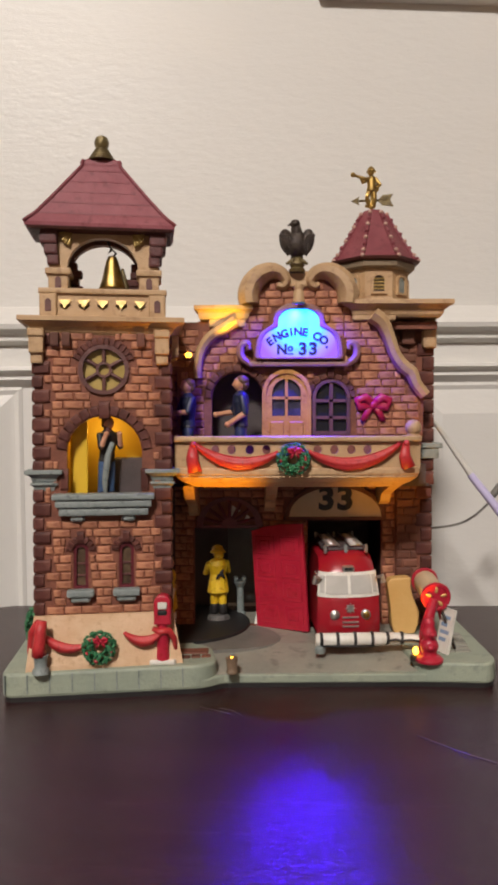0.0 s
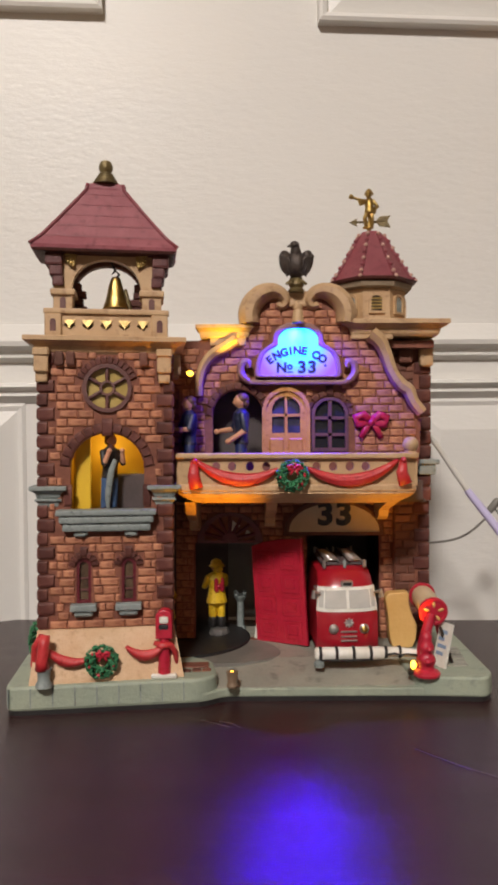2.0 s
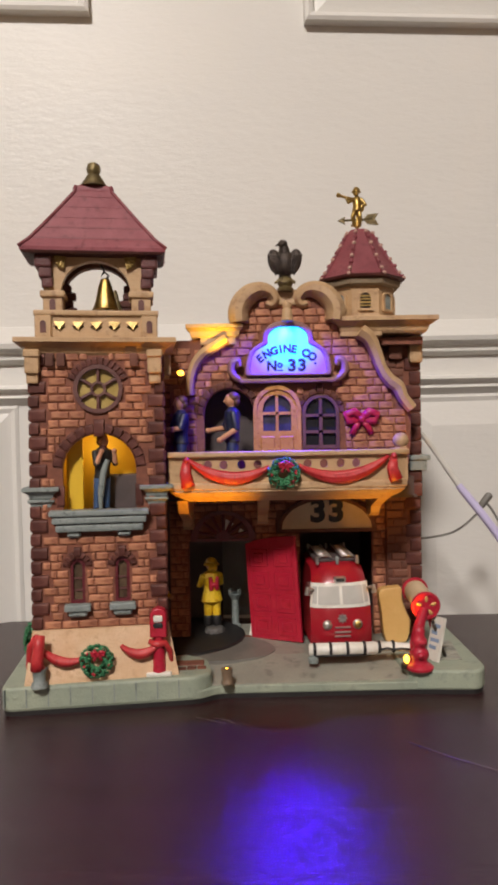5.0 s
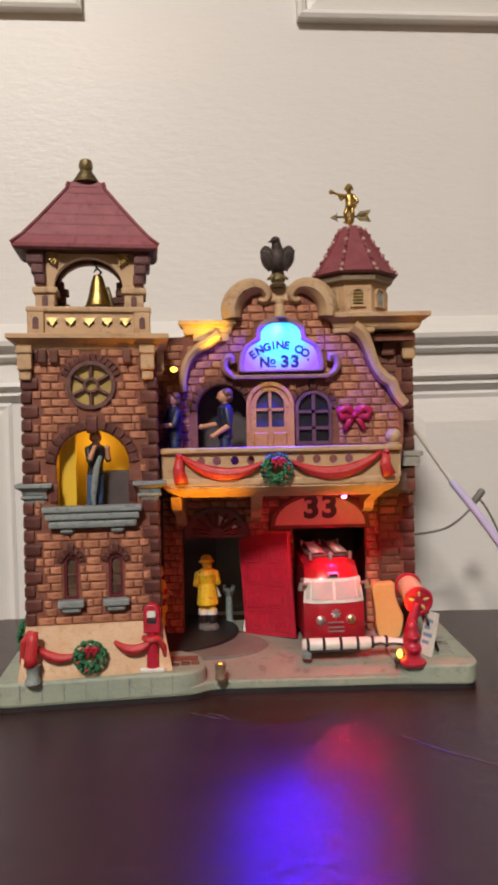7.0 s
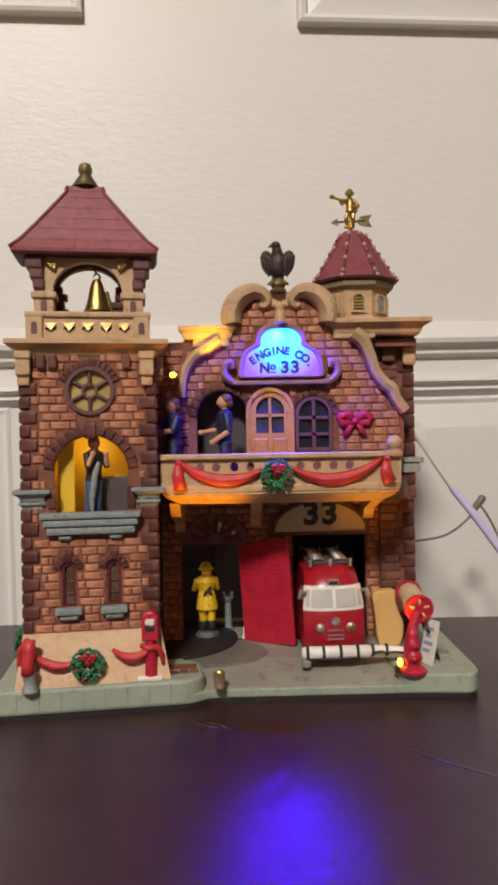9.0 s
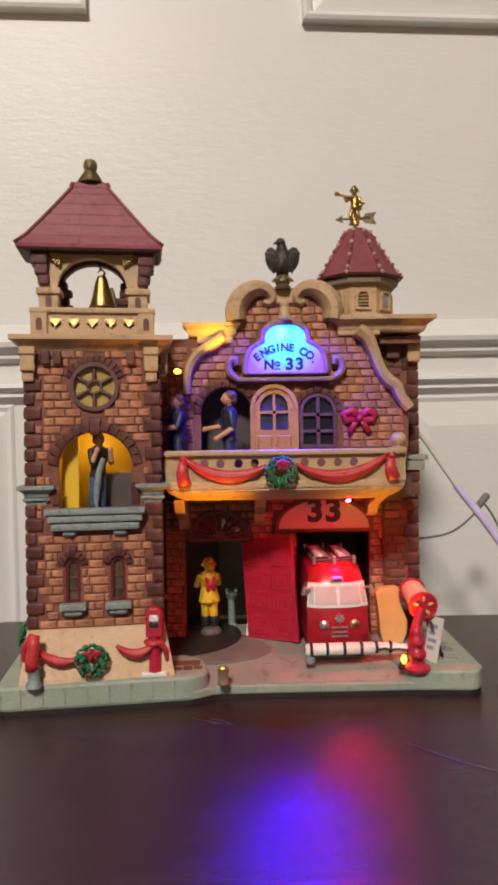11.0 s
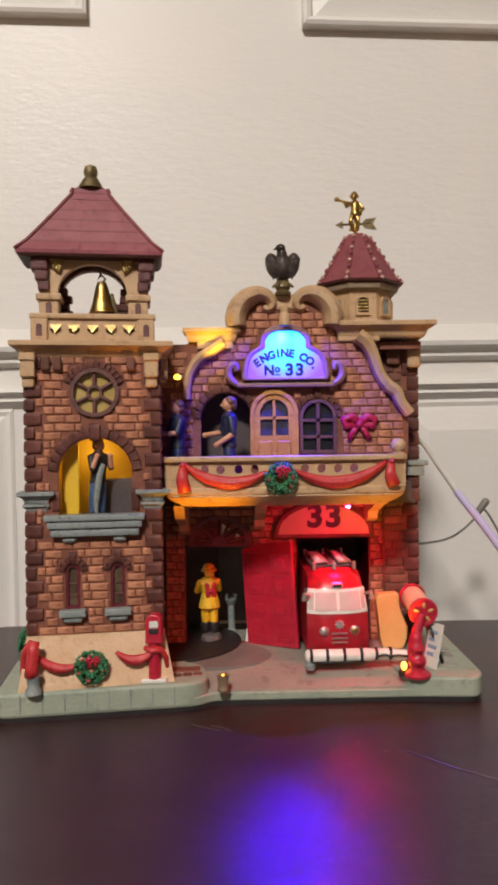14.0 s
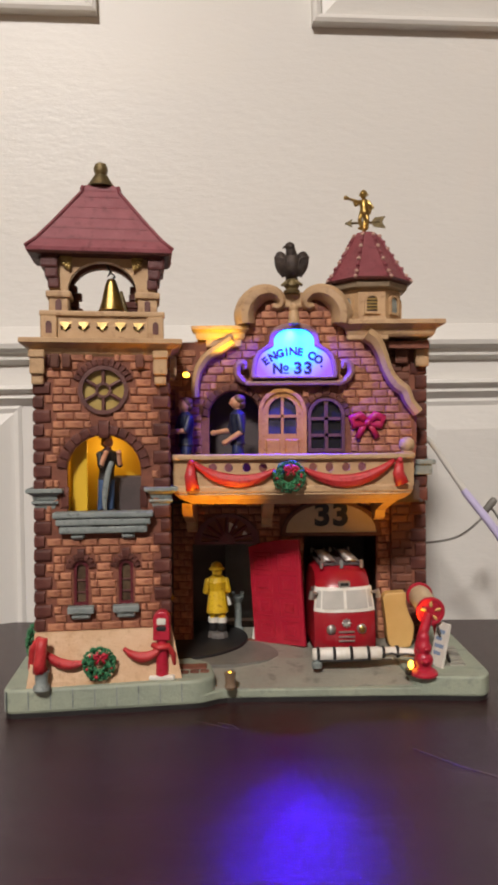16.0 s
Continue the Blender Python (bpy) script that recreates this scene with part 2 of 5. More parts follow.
def limb(a, c, r0, r1, bm=None, mat=0, n=10):
    """A tapered rod from a to c with rounded ends."""
    a, c = Vector(a), Vector(c)
    d = c - a
    prof = [(r0 * 0.5, -r0 * 0.8), (r0 * 0.9, -r0 * 0.4), (r0, 0), (r1, d.length), (r1 * 0.9, d.length + r1 * 0.4), (r1 * 0.5, d.length + r1 * 0.8)]
    m = Matrix.Translation(a) @ d.to_track_quat("Z", "Y").to_matrix().to_4x4()
    b = lathe(prof, n, m=m)
    for f in b.faces:
        f.smooth = True
    return add(bm, b, None, mat) if bm else b


def tube(points, r, n=8, bm=None, mat=0, closed=False, flat=1.0, radii=None):
    """A round bar along points; flat squeezes it along the depth."""
    pts = [Vector(p) for p in points]
    b = bmesh.new()
    rings = []
    k = len(pts)
    for i, p in enumerate(pts):
        q0 = pts[(i - 1) % k] if closed or i else pts[i]
        q1 = pts[(i + 1) % k] if closed or i < k - 1 else pts[i]
        d = (q1 - q0).normalized()
        up = Vector((0, 1, 0)) if abs(d.y) < 0.9 else Vector((0, 0, 1))
        s = d.cross(up).normalized()
        w = s.cross(d).normalized()
        rr = radii[i] if radii else r
        rings.append([b.verts.new(p + s * rr * math.cos(math.tau * j / n) + w * rr * flat * math.sin(math.tau * j / n)) for j in range(n)])
    for i in range(k if closed else k - 1):
        p, q = rings[i], rings[(i + 1) % k]
        for j in range(n):
            f = b.faces.new((p[j], p[(j + 1) % n], q[(j + 1) % n], q[j]))
            f.smooth = True
    if not closed:
        b.faces.new(rings[0][::-1])
        b.faces.new(rings[-1])
    return add(bm, b, None, mat) if bm else b


def smooth_line(points, n=5):
    """A rounder line through points: each stretch drawn as a Catmull-Rom curve of n steps."""
    pts = [Vector(p) for p in points]
    ext = [pts[0] * 2 - pts[1]] + pts + [pts[-1] * 2 - pts[-2]]
    out = []
    for a, b, c, d in zip(ext, ext[1:], ext[2:], ext[3:]):
        for i in range(n):
            t = i / n
            out.append(0.5 * (2 * b + (c - a) * t + (2 * a - 5 * b + 4 * c - d) * t * t + (3 * b - a - 3 * c + d) * t ** 3))
    out.append(pts[-1])
    return out


def strand(points, r, n=10, radii=None, flat=1.0, fine=5):
    """A smooth round bar through a few points."""
    rr = None
    if radii:
        k = len(radii) - 1
        rr = [float(np.interp(i / fine, range(k + 1), radii)) for i in range(k * fine + 1)]
    return tube(smooth_line(points, fine), r, n, radii=rr, flat=flat)


def plate(outline, holes=(), y0=0.0, y1=1.0, bevel=0.0, bm=None, mat=0):
    """An upright plate in the x-z plane, from depth y0 to y1, with holes through it."""
    cu = bpy.data.curves.new("plate", "CURVE")
    cu.dimensions, cu.fill_mode = "2D", "BOTH"
    half = (y1 - y0) / 2
    cu.extrude, cu.bevel_depth, cu.bevel_resolution, cu.offset = half - bevel, bevel, 1, -bevel
    for ring in (outline, *holes):
        sp = cu.splines.new("POLY")
        sp.points.add(len(ring) - 1)
        for p, q in zip(sp.points, ring):
            p.co = (q[0], q[1], 0, 1)
        sp.use_cyclic_u = True
    ob = bpy.data.objects.new("plate", cu)
    scene.collection.objects.link(ob)
    me = bpy.data.meshes.new_from_object(ob.evaluated_get(bpy.context.evaluated_depsgraph_get()))
    b = bmesh.new()
    b.from_mesh(me)
    bpy.data.objects.remove(ob)
    bpy.data.curves.remove(cu)
    bpy.data.meshes.remove(me)
    for v in b.verts:
        v.co = (v.co.x, (y0 + y1) / 2 + v.co.z, v.co.y)
    bmesh.ops.remove_doubles(b, verts=b.verts, dist=0.001)
    for f in b.faces:
        f.material_index = 0
        f.smooth = False
    return add(bm, b, None, mat) if bm else b


def slab(outline, z0, z1, bevel=0.0, bm=None, mat=0):
    """A lying plate with the given outline in x and y."""
    b = plate(outline, (), z0, z1, bevel)
    for v in b.verts:
        v.co = (v.co.x, v.co.z, v.co.y)
    return add(bm, b, None, mat) if bm else b


def arch(cx, z0, half, spring, rise=None, n=14):
    """The outline of an arched opening: its foot z0, its springing height and its rise."""
    rise = half if rise is None else rise
    pts = [(cx - half, z0), (cx + half, z0)]
    for i in range(n + 1):
        a = math.pi * i / n
        pts.append((cx + half * math.cos(a), spring + rise * math.sin(a)))
    return pts


def circle(cx, cz, r, n=28):
    return [(cx + r * math.cos(math.tau * i / n), cz + r * math.sin(math.tau * i / n)) for i in range(n)]


def arc(cx, cz, r, a0, a1, n=12, rz=None):
    return [(cx + r * math.cos(radians(a0 + (a1 - a0) * i / n)), cz + (rz or r) * math.sin(radians(a0 + (a1 - a0) * i / n))) for i in range(n + 1)]


def inside(x, z, ring):
    hit = False
    for (x0, z0), (x1, z1) in zip(ring, ring[1:] + ring[:1]):
        if (z0 > z) != (z1 > z) and x < (x1 - x0) * (z - z0) / (z1 - z0) + x0:
            hit = not hit
    return hit


def brick_meshes(name, depth, mat, count=5, soft=0.9):
    """Unit bricks (1 x 1 face, drawn out by the object's scale) with worn, uneven edges."""
    rnd = random.Random(name)
    out = []
    for _ in range(count):
        b = bmesh.new()
        j = lambda s: rnd.uniform(-s, s)
        back = [b.verts.new((x, 0, z)) for x, z in ((-0.5, -0.5), (0.5, -0.5), (0.5, 0.5), (-0.5, 0.5))]
        mid = [b.verts.new((x + j(0.02), -depth * 0.65 + j(0.04), z + j(0.05))) for x, z in ((-0.48, -0.46), (0.48, -0.46), (0.48, 0.46), (-0.48, 0.46))]
        top = [b.verts.new((x + j(0.03), -depth + j(0.08), z + j(0.05))) for x, z in ((-0.42, -0.3), (0.42, -0.3), (0.42, 0.3), (-0.42, 0.3))]
        for p, q in ((back, mid), (mid, top)):
            for i in range(4):
                b.faces.new((p[i], p[(i + 1) % 4], q[(i + 1) % 4], q[i]))
        b.faces.new(top)
        out.append(finish(b, name, mat))
    return out


BRICKS = brick_meshes("brick", 1.0, BRICK)
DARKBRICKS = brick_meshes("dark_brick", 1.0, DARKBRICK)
QUOINS = brick_meshes("quoin", 1.3, QUOIN)


def lay(parent, name, meshes, x, z, w, h, y=0.0, rnd=random, ang=0.0, side=None):
    """One brick on a wall's face, as a part of it."""
    ob = new(name, rnd.choice(meshes))
    ob.parent = parent
    turn = pose(0, 0, 0, 0, -ang, 0)
    if side == "right":
        base = mm(y, x, z, 0, 0, 90)
    elif side == "left":
        base = mm(y, x, z, 0, 0, -90)
    else:
        base = mm(x, y, z)
    ob.matrix_local = base @ turn @ Matrix.Diagonal((w, 1, h, 1))
    return ob


def courses(parent, meshes, x0, x1, z0, z1, keep_out=(), outline=None, length=9.6, height=4.3, y=0.0, seed=1, name="brick", gap=0.55, side=None, limit=300):
    """Courses of bricks on a wall's face, cut where openings, quoins and mouldings are."""
    rnd = random.Random(seed)
    rows = max(1, round((z1 - z0) / height))
    h = (z1 - z0) / rows
    made = 0
    for r in range(rows):
        zc = z0 + (r + 0.5) * h
        x = x0 - (length / 2 if r % 2 else 0) - rnd.uniform(0, 1.5)
        while x < x1:
            w = length * rnd.uniform(0.85, 1.15)
            a, c = max(x, x0), min(x + w, x1)
            n = 12
            ok = []
            for i in range(n + 1):
                px = a + (c - a) * i / n
                free = all(not inside(px, zc + dz, k) for k in keep_out for dz in (-h * 0.3, 0, h * 0.3))
                if outline is not None:
                    free = free and all(inside(px, zc + dz, outline) for dz in (-h * 0.4, h * 0.4))
                ok.append(free)
            i = 0
            while i <= n:
                if ok[i]:
                    k = i
                    while k + 1 <= n and ok[k + 1]:
                        k += 1
                    u, v = a + (c - a) * i / n, a + (c - a) * k / n
                    if v - u > 2.2 and made < limit:
                        lay(parent, name, meshes, (u + v) / 2, zc + rnd.uniform(-0.12, 0.12), v - u - gap, h - gap, y, rnd, rnd.uniform(-0.8, 0.8), side)
                        made += 1
                    i = k + 1
                else:
                    i += 1
            x += w
    return made


def arch_stones(parent, cx, spring, r, width, n, y=0.0, a0=0, a1=180, meshes=None, rz=None, name="arch_stone"):
    rnd = random.Random(int(cx * 10 + spring))
    rz = rz or r
    for i in range(n):
        a = radians(a0 + (a1 - a0) * (i + 0.5) / n)
        x, z = cx + (r + width / 2) * math.cos(a), spring + (rz + width / 2) * math.sin(a)
        w = abs(radians(a1 - a0)) * (r + rz + width) / 2 / n - 0.35
        lay(parent, name, meshes or QUOINS, x, z, w, width, y, rnd, math.degrees(a) - 90)


def letters(text, size, place, mat, parent, name="lettering", ang=0.0, thick=0.25, bold=0.0, width=1.0):
    """Raised letters in the built-in font, facing the front."""
    cu = bpy.data.curves.new("text", "FONT")
    cu.body, cu.size, cu.extrude, cu.offset = text, size, thick, bold
    cu.align_x, cu.align_y = "CENTER", "CENTER"
    ob = bpy.data.objects.new("text", cu)
    scene.collection.objects.link(ob)
    me = bpy.data.meshes.new_from_object(ob.evaluated_get(bpy.context.evaluated_depsgraph_get()))
    b = bmesh.new()
    b.from_mesh(me)
    bpy.data.objects.remove(ob)
    bpy.data.curves.remove(cu)
    bpy.data.meshes.remove(me)
    for v in b.verts:
        v.co = (v.co.x * width, -v.co.z, v.co.y)
    for f in b.faces:
        f.material_index = 0
    return part(name, b, mat, parent, m=mm(*place, 0, -ang, 0))


def bar(profile, x0, x1, bm=None, mat=0):
    """A moulding: a (depth, height) profile drawn out along x."""
    b = bmesh.new()
    ends = [[b.verts.new((x, y, z)) for y, z in profile] for x in (x0, x1)]
    n = len(profile)
    for i in range(n):
        b.faces.new((ends[0][i], ends[0][(i + 1) % n], ends[1][(i + 1) % n], ends[1][i]))
    b.faces.new(ends[0][::-1])
    b.faces.new(ends[1])
    return add(bm, b, None, mat) if bm else b


def cornice(x0, x1, y0, y1, z, drop, out, bm=None, steps=4):
    """A stepped, hollow moulding round three sides of a block, flaring upwards by out."""
    b = bmesh.new()
    prof = [(0, -drop), (out * 0.18, -drop * 0.85), (out * 0.3, -drop * 0.55), (out * 0.72, -drop * 0.36), (out, -drop * 0.28), (out, -drop * 0.04), (out * 0.95, 0)]
    rings = []
    for o, dz in prof:
        rings.append([b.verts.new(c) for c in ((x0 - o, y0 - o, z + dz), (x1 + o, y0 - o, z + dz), (x1 + o, y1 + o, z + dz), (x0 - o, y1 + o, z + dz))])
    for p, q in zip(rings, rings[1:]):
        for i in range(4):
            b.faces.new((p[i], p[(i + 1) % 4], q[(i + 1) % 4], q[i]))
    b.faces.new(rings[0][::-1])
    b.faces.new(rings[-1])
    return add(bm, b) if bm else b


# ---- the room ----
def structure(name, bm, mat, label, category, m=None):
    return thing(name, bm, mat, label, category, m, kind="structure")


WALL = pose(0, 0.5565, 0, 0, 0, 4.74)
wall_back = structure("wall_north", box(-2300, 2300, 0, 60, -750, 1700), WALLPAINT, "glossy cream-white painted panelled wall behind the table", "wall", WALL)


def raised_panel(x0, x1, z0, z1, out, slope, rim):
    """A raised field with a sloping margin and a rounded rim."""
    b = bmesh.new()
    rings = []
    for o, y in ((0, 1), (0, -rim), (2.5, -rim - 1.5), (6, -rim), (9, -1.5), (slope, -out), (slope + 2, -out)):
        rings.append([b.verts.new(c) for c in ((x0 + o, y, z0 + o), (x1 - o, y, z0 + o), (x1 - o, y, z1 - o), (x0 + o, y, z1 - o))])
    for p, q in zip(rings, rings[1:]):
        for i in range(4):
            b.faces.new((p[i], p[(i + 1) % 4], q[(i + 1) % 4], q[i]))
    b.faces.new(rings[-1])
    return b


for px0, px1, pz0, pz1, sl in ((-520, -107, 460.4, 1250, 30), (59, 470, 457.4, 1250, 30)):
    part("panel", raised_panel(px0, px1, pz0, pz1, 7, sl, 9), WALLPAINT, wall_back)
for px0, px1, pz0, pz1, sl in ((-560, -170, -600, 164, 20), (126, 520, -600, 164, 25)):
    part("panel", raised_panel(px0, px1, pz0, pz1, 6, sl, 0.6), WALLPAINT, wall_back)
part("rail_moulding", bar([(1, 224), (-3, 223), (-11, 213), (-15, 209), (-14, 205.5), (-6, 203), (-5.5, 200.5), (-9, 199), (-9, 197.5), (-2, 194.5), (-2, 179), (-10, 178), (-11, 175.5),
                           (-5.5, 173), (-5, 171.5), (-7, 169), (-1, 164), (1, 164)], -2280, 2280), WALLPAINT, wall_back)
structure("floor", box(-2400, 2400, -3400, 700, -800, -750), FLOORWOOD, "brown wooden floor under the table", "floor")
structure("ceiling", box(-2400, 2400, -3400, 700, 1700, 1760), PLASTER, "plain off-white plaster ceiling", "ceiling")
structure("wall_south", box(-2400, 2400, -3460, -3400, -750, 1700), PLASTER, "plain warm off-white plaster wall", "wall")
structure("wall_west", box(-2460, -2400, -3400, 700, -750, 1700), PLASTER, "plain warm off-white plaster wall", "wall")
structure("wall_east", box(2400, 2460, -3400, 700, -750, 1700), PLASTER, "plain warm off-white plaster wall", "wall")

ceiling_lamp = empty("ceiling_lamp", pose(-0.34, -1.4, 1.70), "round opal glass ceiling lamp on a white plate", "lamp")
part("mount", lathe([(150, -12), (155, -6), (155, 0)], 32), WHITE, ceiling_lamp, smooth=True)
part("shade", lathe([(60, -112), (120, -100), (165, -70), (180, -36), (172, -14)], 32), LAMPGLASS, ceiling_lamp, smooth=True)

table = empty("table", pose(0, 0.53, 0, 0, 0, -3.9), "dark brown lacquered wooden table", "table")
part("tabletop", box(-620, 620, -760, 0, -32, 0, 2, 2), TABLE, table)
part("apron", box(-560, 560, -700, -60, -110, -34, 2), TABLE, table)
for lx in (-570, 570):
    for ly in (-710, -50):
        part("leg", lathe([(24, -750), (36, -110), (36, -33)], square=True), TABLE, table, m=mm(lx, ly, 0))
rnd = random.Random(4)
SCRATCH = material("scratched_lacquer", (0.13, 0.10, 0.095), 0.4)
for pts in ([(-12, -195, 0.06), (-4, -199, 0.06), (3, -203, 0.06)], [(-3, -196, 0.06), (4, -199, 0.06), (8, -204, 0.06)], [(84, -224, 0.06), (100, -240, 0.06), (122, -257, 0.06)]):
    part("scratch", tube(pts, 0.2, 4, flat=0.3), SCRATCH, table, "fine pale scratch in the lacquer")

# ---- base of the model ----
LEAN = 0.8
base = empty("display_base", pose(0, 0, 0), "grey-green cast pavement base of the village firehouse", "base")


def rounded(pts, r=5, n=4):
    out = []
    for i, p in enumerate(pts):
        p, a, c = Vector(p), Vector(pts[i - 1]), Vector(pts[(i + 1) % len(pts)])
        d0, d1 = (a - p), (c - p)
        k = min(r, d0.length * 0.45, d1.length * 0.45)
        s, e = p + d0.normalized() * k, p + d1.normalized() * k
        for j in range(n + 1):
            t = j / n
            out.append(tuple((1 - t) ** 2 * s + 2 * t * (1 - t) * p + t * t * e))
    return out


FOOT = rounded([(-120.5, 344.4), (-24, 353.8), (-15, 360.8), (84, 357.8), (117, 354.2), (122, 362), (125, 462), (-134, 462)], 6)
part("foot_rim", slab([(x * 0.998, (y - 405) * 0.996 + 405) for x, y in FOOT], 0.05, 2.4), BLACK, base, "black rubber edge")
part("plinth_slab", slab(FOOT, 2.2, 6.6, 0.8), BASEGREY, base)
left_walk = rounded([(-121, 344.0), (-25, 353.4), (-17.5, 360.6), (-22, 385), (-34, 392), (-34, 455), (-133, 455)], 6)
part("pavement", slab(left_walk, 2.3, 14.2, 1.4), BASEGREY, base)
right_walk = rounded([(83, 357.4), (117.4, 353.8), (122.4, 361.6), (124, 455), (80, 455), (79, 385)], 6)
part("pavement", slab(right_walk, 2.3, 12.4, 1.2), BASEGREY, base)
part("driveway", bar([(361.2, 6), (361.2, 7.0), (371, 9.4), (392, 12.6), (460, 12.8), (460, 6)], -21, 83), DRIVE, base, "worn grey-brown driveway apron")
# Darker grey area of the driveway at the bay mouth.
part("worn_patch", slab(rounded([(-34, 383), (-10, 381), (10, 388), (17, 400), (12, 418), (-4, 432), (-30, 428)], 9, 5), 11.0, 12.95, 0.1), material("dark_driveway", (0.13, 0.125, 0.11), 0.5, (0.19, 0.18, 0.155), 60, 0.4, 500), base, "dark grey patch before the bay")
rnd = random.Random(7)
for i in range(9):
    x = -119.5 + i * 10.6
    part("joint", box(x, x + 0.5, 343.9 + (x + 120) * 0.096, 348 + (x + 120) * 0.094, 4, 13.2), GREYSTONE, base)
part("paving_brick", box(-41, -23, 371, 379, 13, 14.9, 0.5), DARKBRICK, base)
for i in range(5):
    part("paving_brick", box(-47 + i * 5.2, -42.3 + i * 5.2, 362.5 + i * 0.6, 367 + i * 0.6, 13, 14.7 + 0.2 * (i % 2), 0.4), DARKBRICK, base)
for i in range(6):
    for k in range(2):
        part("paving_brick", box(96 + k * 9 + i * 0.7, 104.5 + k * 9 + i * 0.7, 372 + i * 6, 377 + i * 6, 11.5, 12.9 + 0.15 * ((i + k) % 2), 0.4), DRIVE, base)

# ---- the bell tower ----
tower = empty("bell_tower", mm(-73, 360, 0, 0, LEAN, 8), "brick bell tower with a red hipped roof and tan belfry", "tower")
C = -1.3
front_holes = [circle(-0.9, 160.4, 11.5), arch(-0.8, 99, 18.4, 119.5, 18), arch(-12.7, 51.5, 3.6, 71, 3.8), arch(9.7, 51.5, 3.6, 71, 3.8)]
tw = plate([(-34.4, 14), (31.6, 14), (31.6, 179), (-34.4, 179)], front_holes, 0, 4)
part("side_wall", box(-34.4, -31, 4, 62, 14, 179), MORTAR, tower)
part("side_wall", box(28.4, 31.6, 4, 34, 14, 179), MORTAR, tower)
part("side_wall", box(28.4, 31.6, 34, 62, 76, 179), MORTAR, tower)
part("rear_wall", box(-34.4, 31.6, 62, 65, 14, 179), MORTAR, tower)
part("tower_ceiling", box(-31, 28.4, 4, 62, 174, 179), MORTAR, tower)
tower_wall = part("tower_wall", tw, MORTAR, tower)
keep = [circle(-0.9, 160.4, 12.6), [(-0.9 + 16 * math.cos(radians(18 + 9 * i)), 160.4 + 16 * math.sin(radians(18 + 9 * i))) for i in range(17)], arch(-0.8, 118, 23.4, 119.5, 23.0), [(-22.6, 98), (21.2, 98), (21.2, 112), (-22.6, 112)], [(-19.4, 98), (17.8, 98), (17.8, 120), (-19.4, 120)], *[k for cx in (-12.7, 9.7) for k in ([(cx - 6.9, 44.6), (cx + 6.9, 44.6), (cx + 6.9, 52), (cx - 6.9, 52)], [(cx - 4, 50), (cx + 4, 50), (cx + 4, 71), (cx - 4, 71)], arch(cx, 69.8, 7.5, 70.5, 7.6), [(cx - 2, 76), (cx + 2, 76), (cx + 2, 80.5), (cx - 2, 80.5)])],
        [(-26, 85), (24, 85), (24, 99.5), (-26, 99.5)]]
keep += [[(x0, 39 + 6.98 * i), (x1, 39 + 6.98 * i), (x1, 45.9 + 6.98 * i), (x0, 45.9 + 6.98 * i)] for i in range(0, 20) for x0, x1 in
         (((-36, -26.6), (27.2, 33)) if i % 2 else ((-36, -30.0), (23.8, 33)))]
courses(tower_wall, BRICKS, -30.2, 27.4, 39, 179, keep, seed=3)
rnd = random.Random(5)
zq = 39.0
for i in range(20):
    h = 6.93
    wl, wr = (8.6, 5.2) if i % 2 else (5.2, 8.6)
    for x0, x1 in ((-35.3, -35.3 + wl), (32.4 - wr, 32.4)):
        if not 99 < zq + 4 < 112:
            lay(tower_wall, "quoin", QUOINS, (x0 + x1) / 2, zq + h / 2, x1 - x0 - 0.4, h - 0.6, 0, rnd)
    for side, px in (("left", -34.4), ("right", 31.6)):
        w = 10.2 if i % 2 == 0 else 7
        lay(tower_wall, "quoin", QUOINS, w / 2 - 0.6, zq + h / 2, w, h - 0.6, px, rnd, 0, side)
    zq += h + 0.05
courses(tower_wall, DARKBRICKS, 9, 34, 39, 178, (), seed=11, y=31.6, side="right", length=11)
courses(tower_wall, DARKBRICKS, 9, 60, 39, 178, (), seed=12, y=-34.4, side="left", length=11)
arch_stones(tower_wall, -0.9, 160.4, 12.0, 4.2, 12, 0, 20, 160)
arch_stones(tower_wall, -0.8, 119.5, 18.4, 5.2, 13, 0, 4, 176, rz=18)
lay(tower_wall, "keystone", QUOINS, -0.8, 140.5, 5.4, 9, -0.6)
for cx in (-12.7, 9.7):
    arch_stones(tower_wall, cx, 70.5, 3.8, 3.6, 7, 0, 0, 180)
    lay(tower_wall, "keystone", QUOINS, cx, 77.5, 3.6, 5.4, -0.4)
for sx in (-20.3, 19.0):
    lay(tower_wall, "jamb_stone", QUOINS, sx, 106, 4, 11, 0)

# round window
rose = part("round_window", plate(circle(-0.9, 160.4, 12.4), [circle(-0.9, 160.4, 10.3)], -1.6, 2), FRAMEBROWN, tower)
part("pane", plate(circle(-0.9, 160.4, 10.8), (), 1.6, 2.4), PANE, rose, "amber glass pane")
part("tracery_ring", plate(circle(-0.9, 160.4, 4.0, 20), [circle(-0.9, 160.4, 2.7, 20)], -0.8, 1.6), FRAMEBROWN, rose)
for i in range(6):
    a = radians(30 + 60 * i)
    part("spoke", limb((-0.9 + 3.6 * math.cos(a), 0.4, 160.4 + 3.6 * math.sin(a)), (-0.9 + 10.2 * math.cos(a), 0.4, 160.4 + 10.2 * math.sin(a)), 1.0, 1.0), FRAMEBROWN, rose)
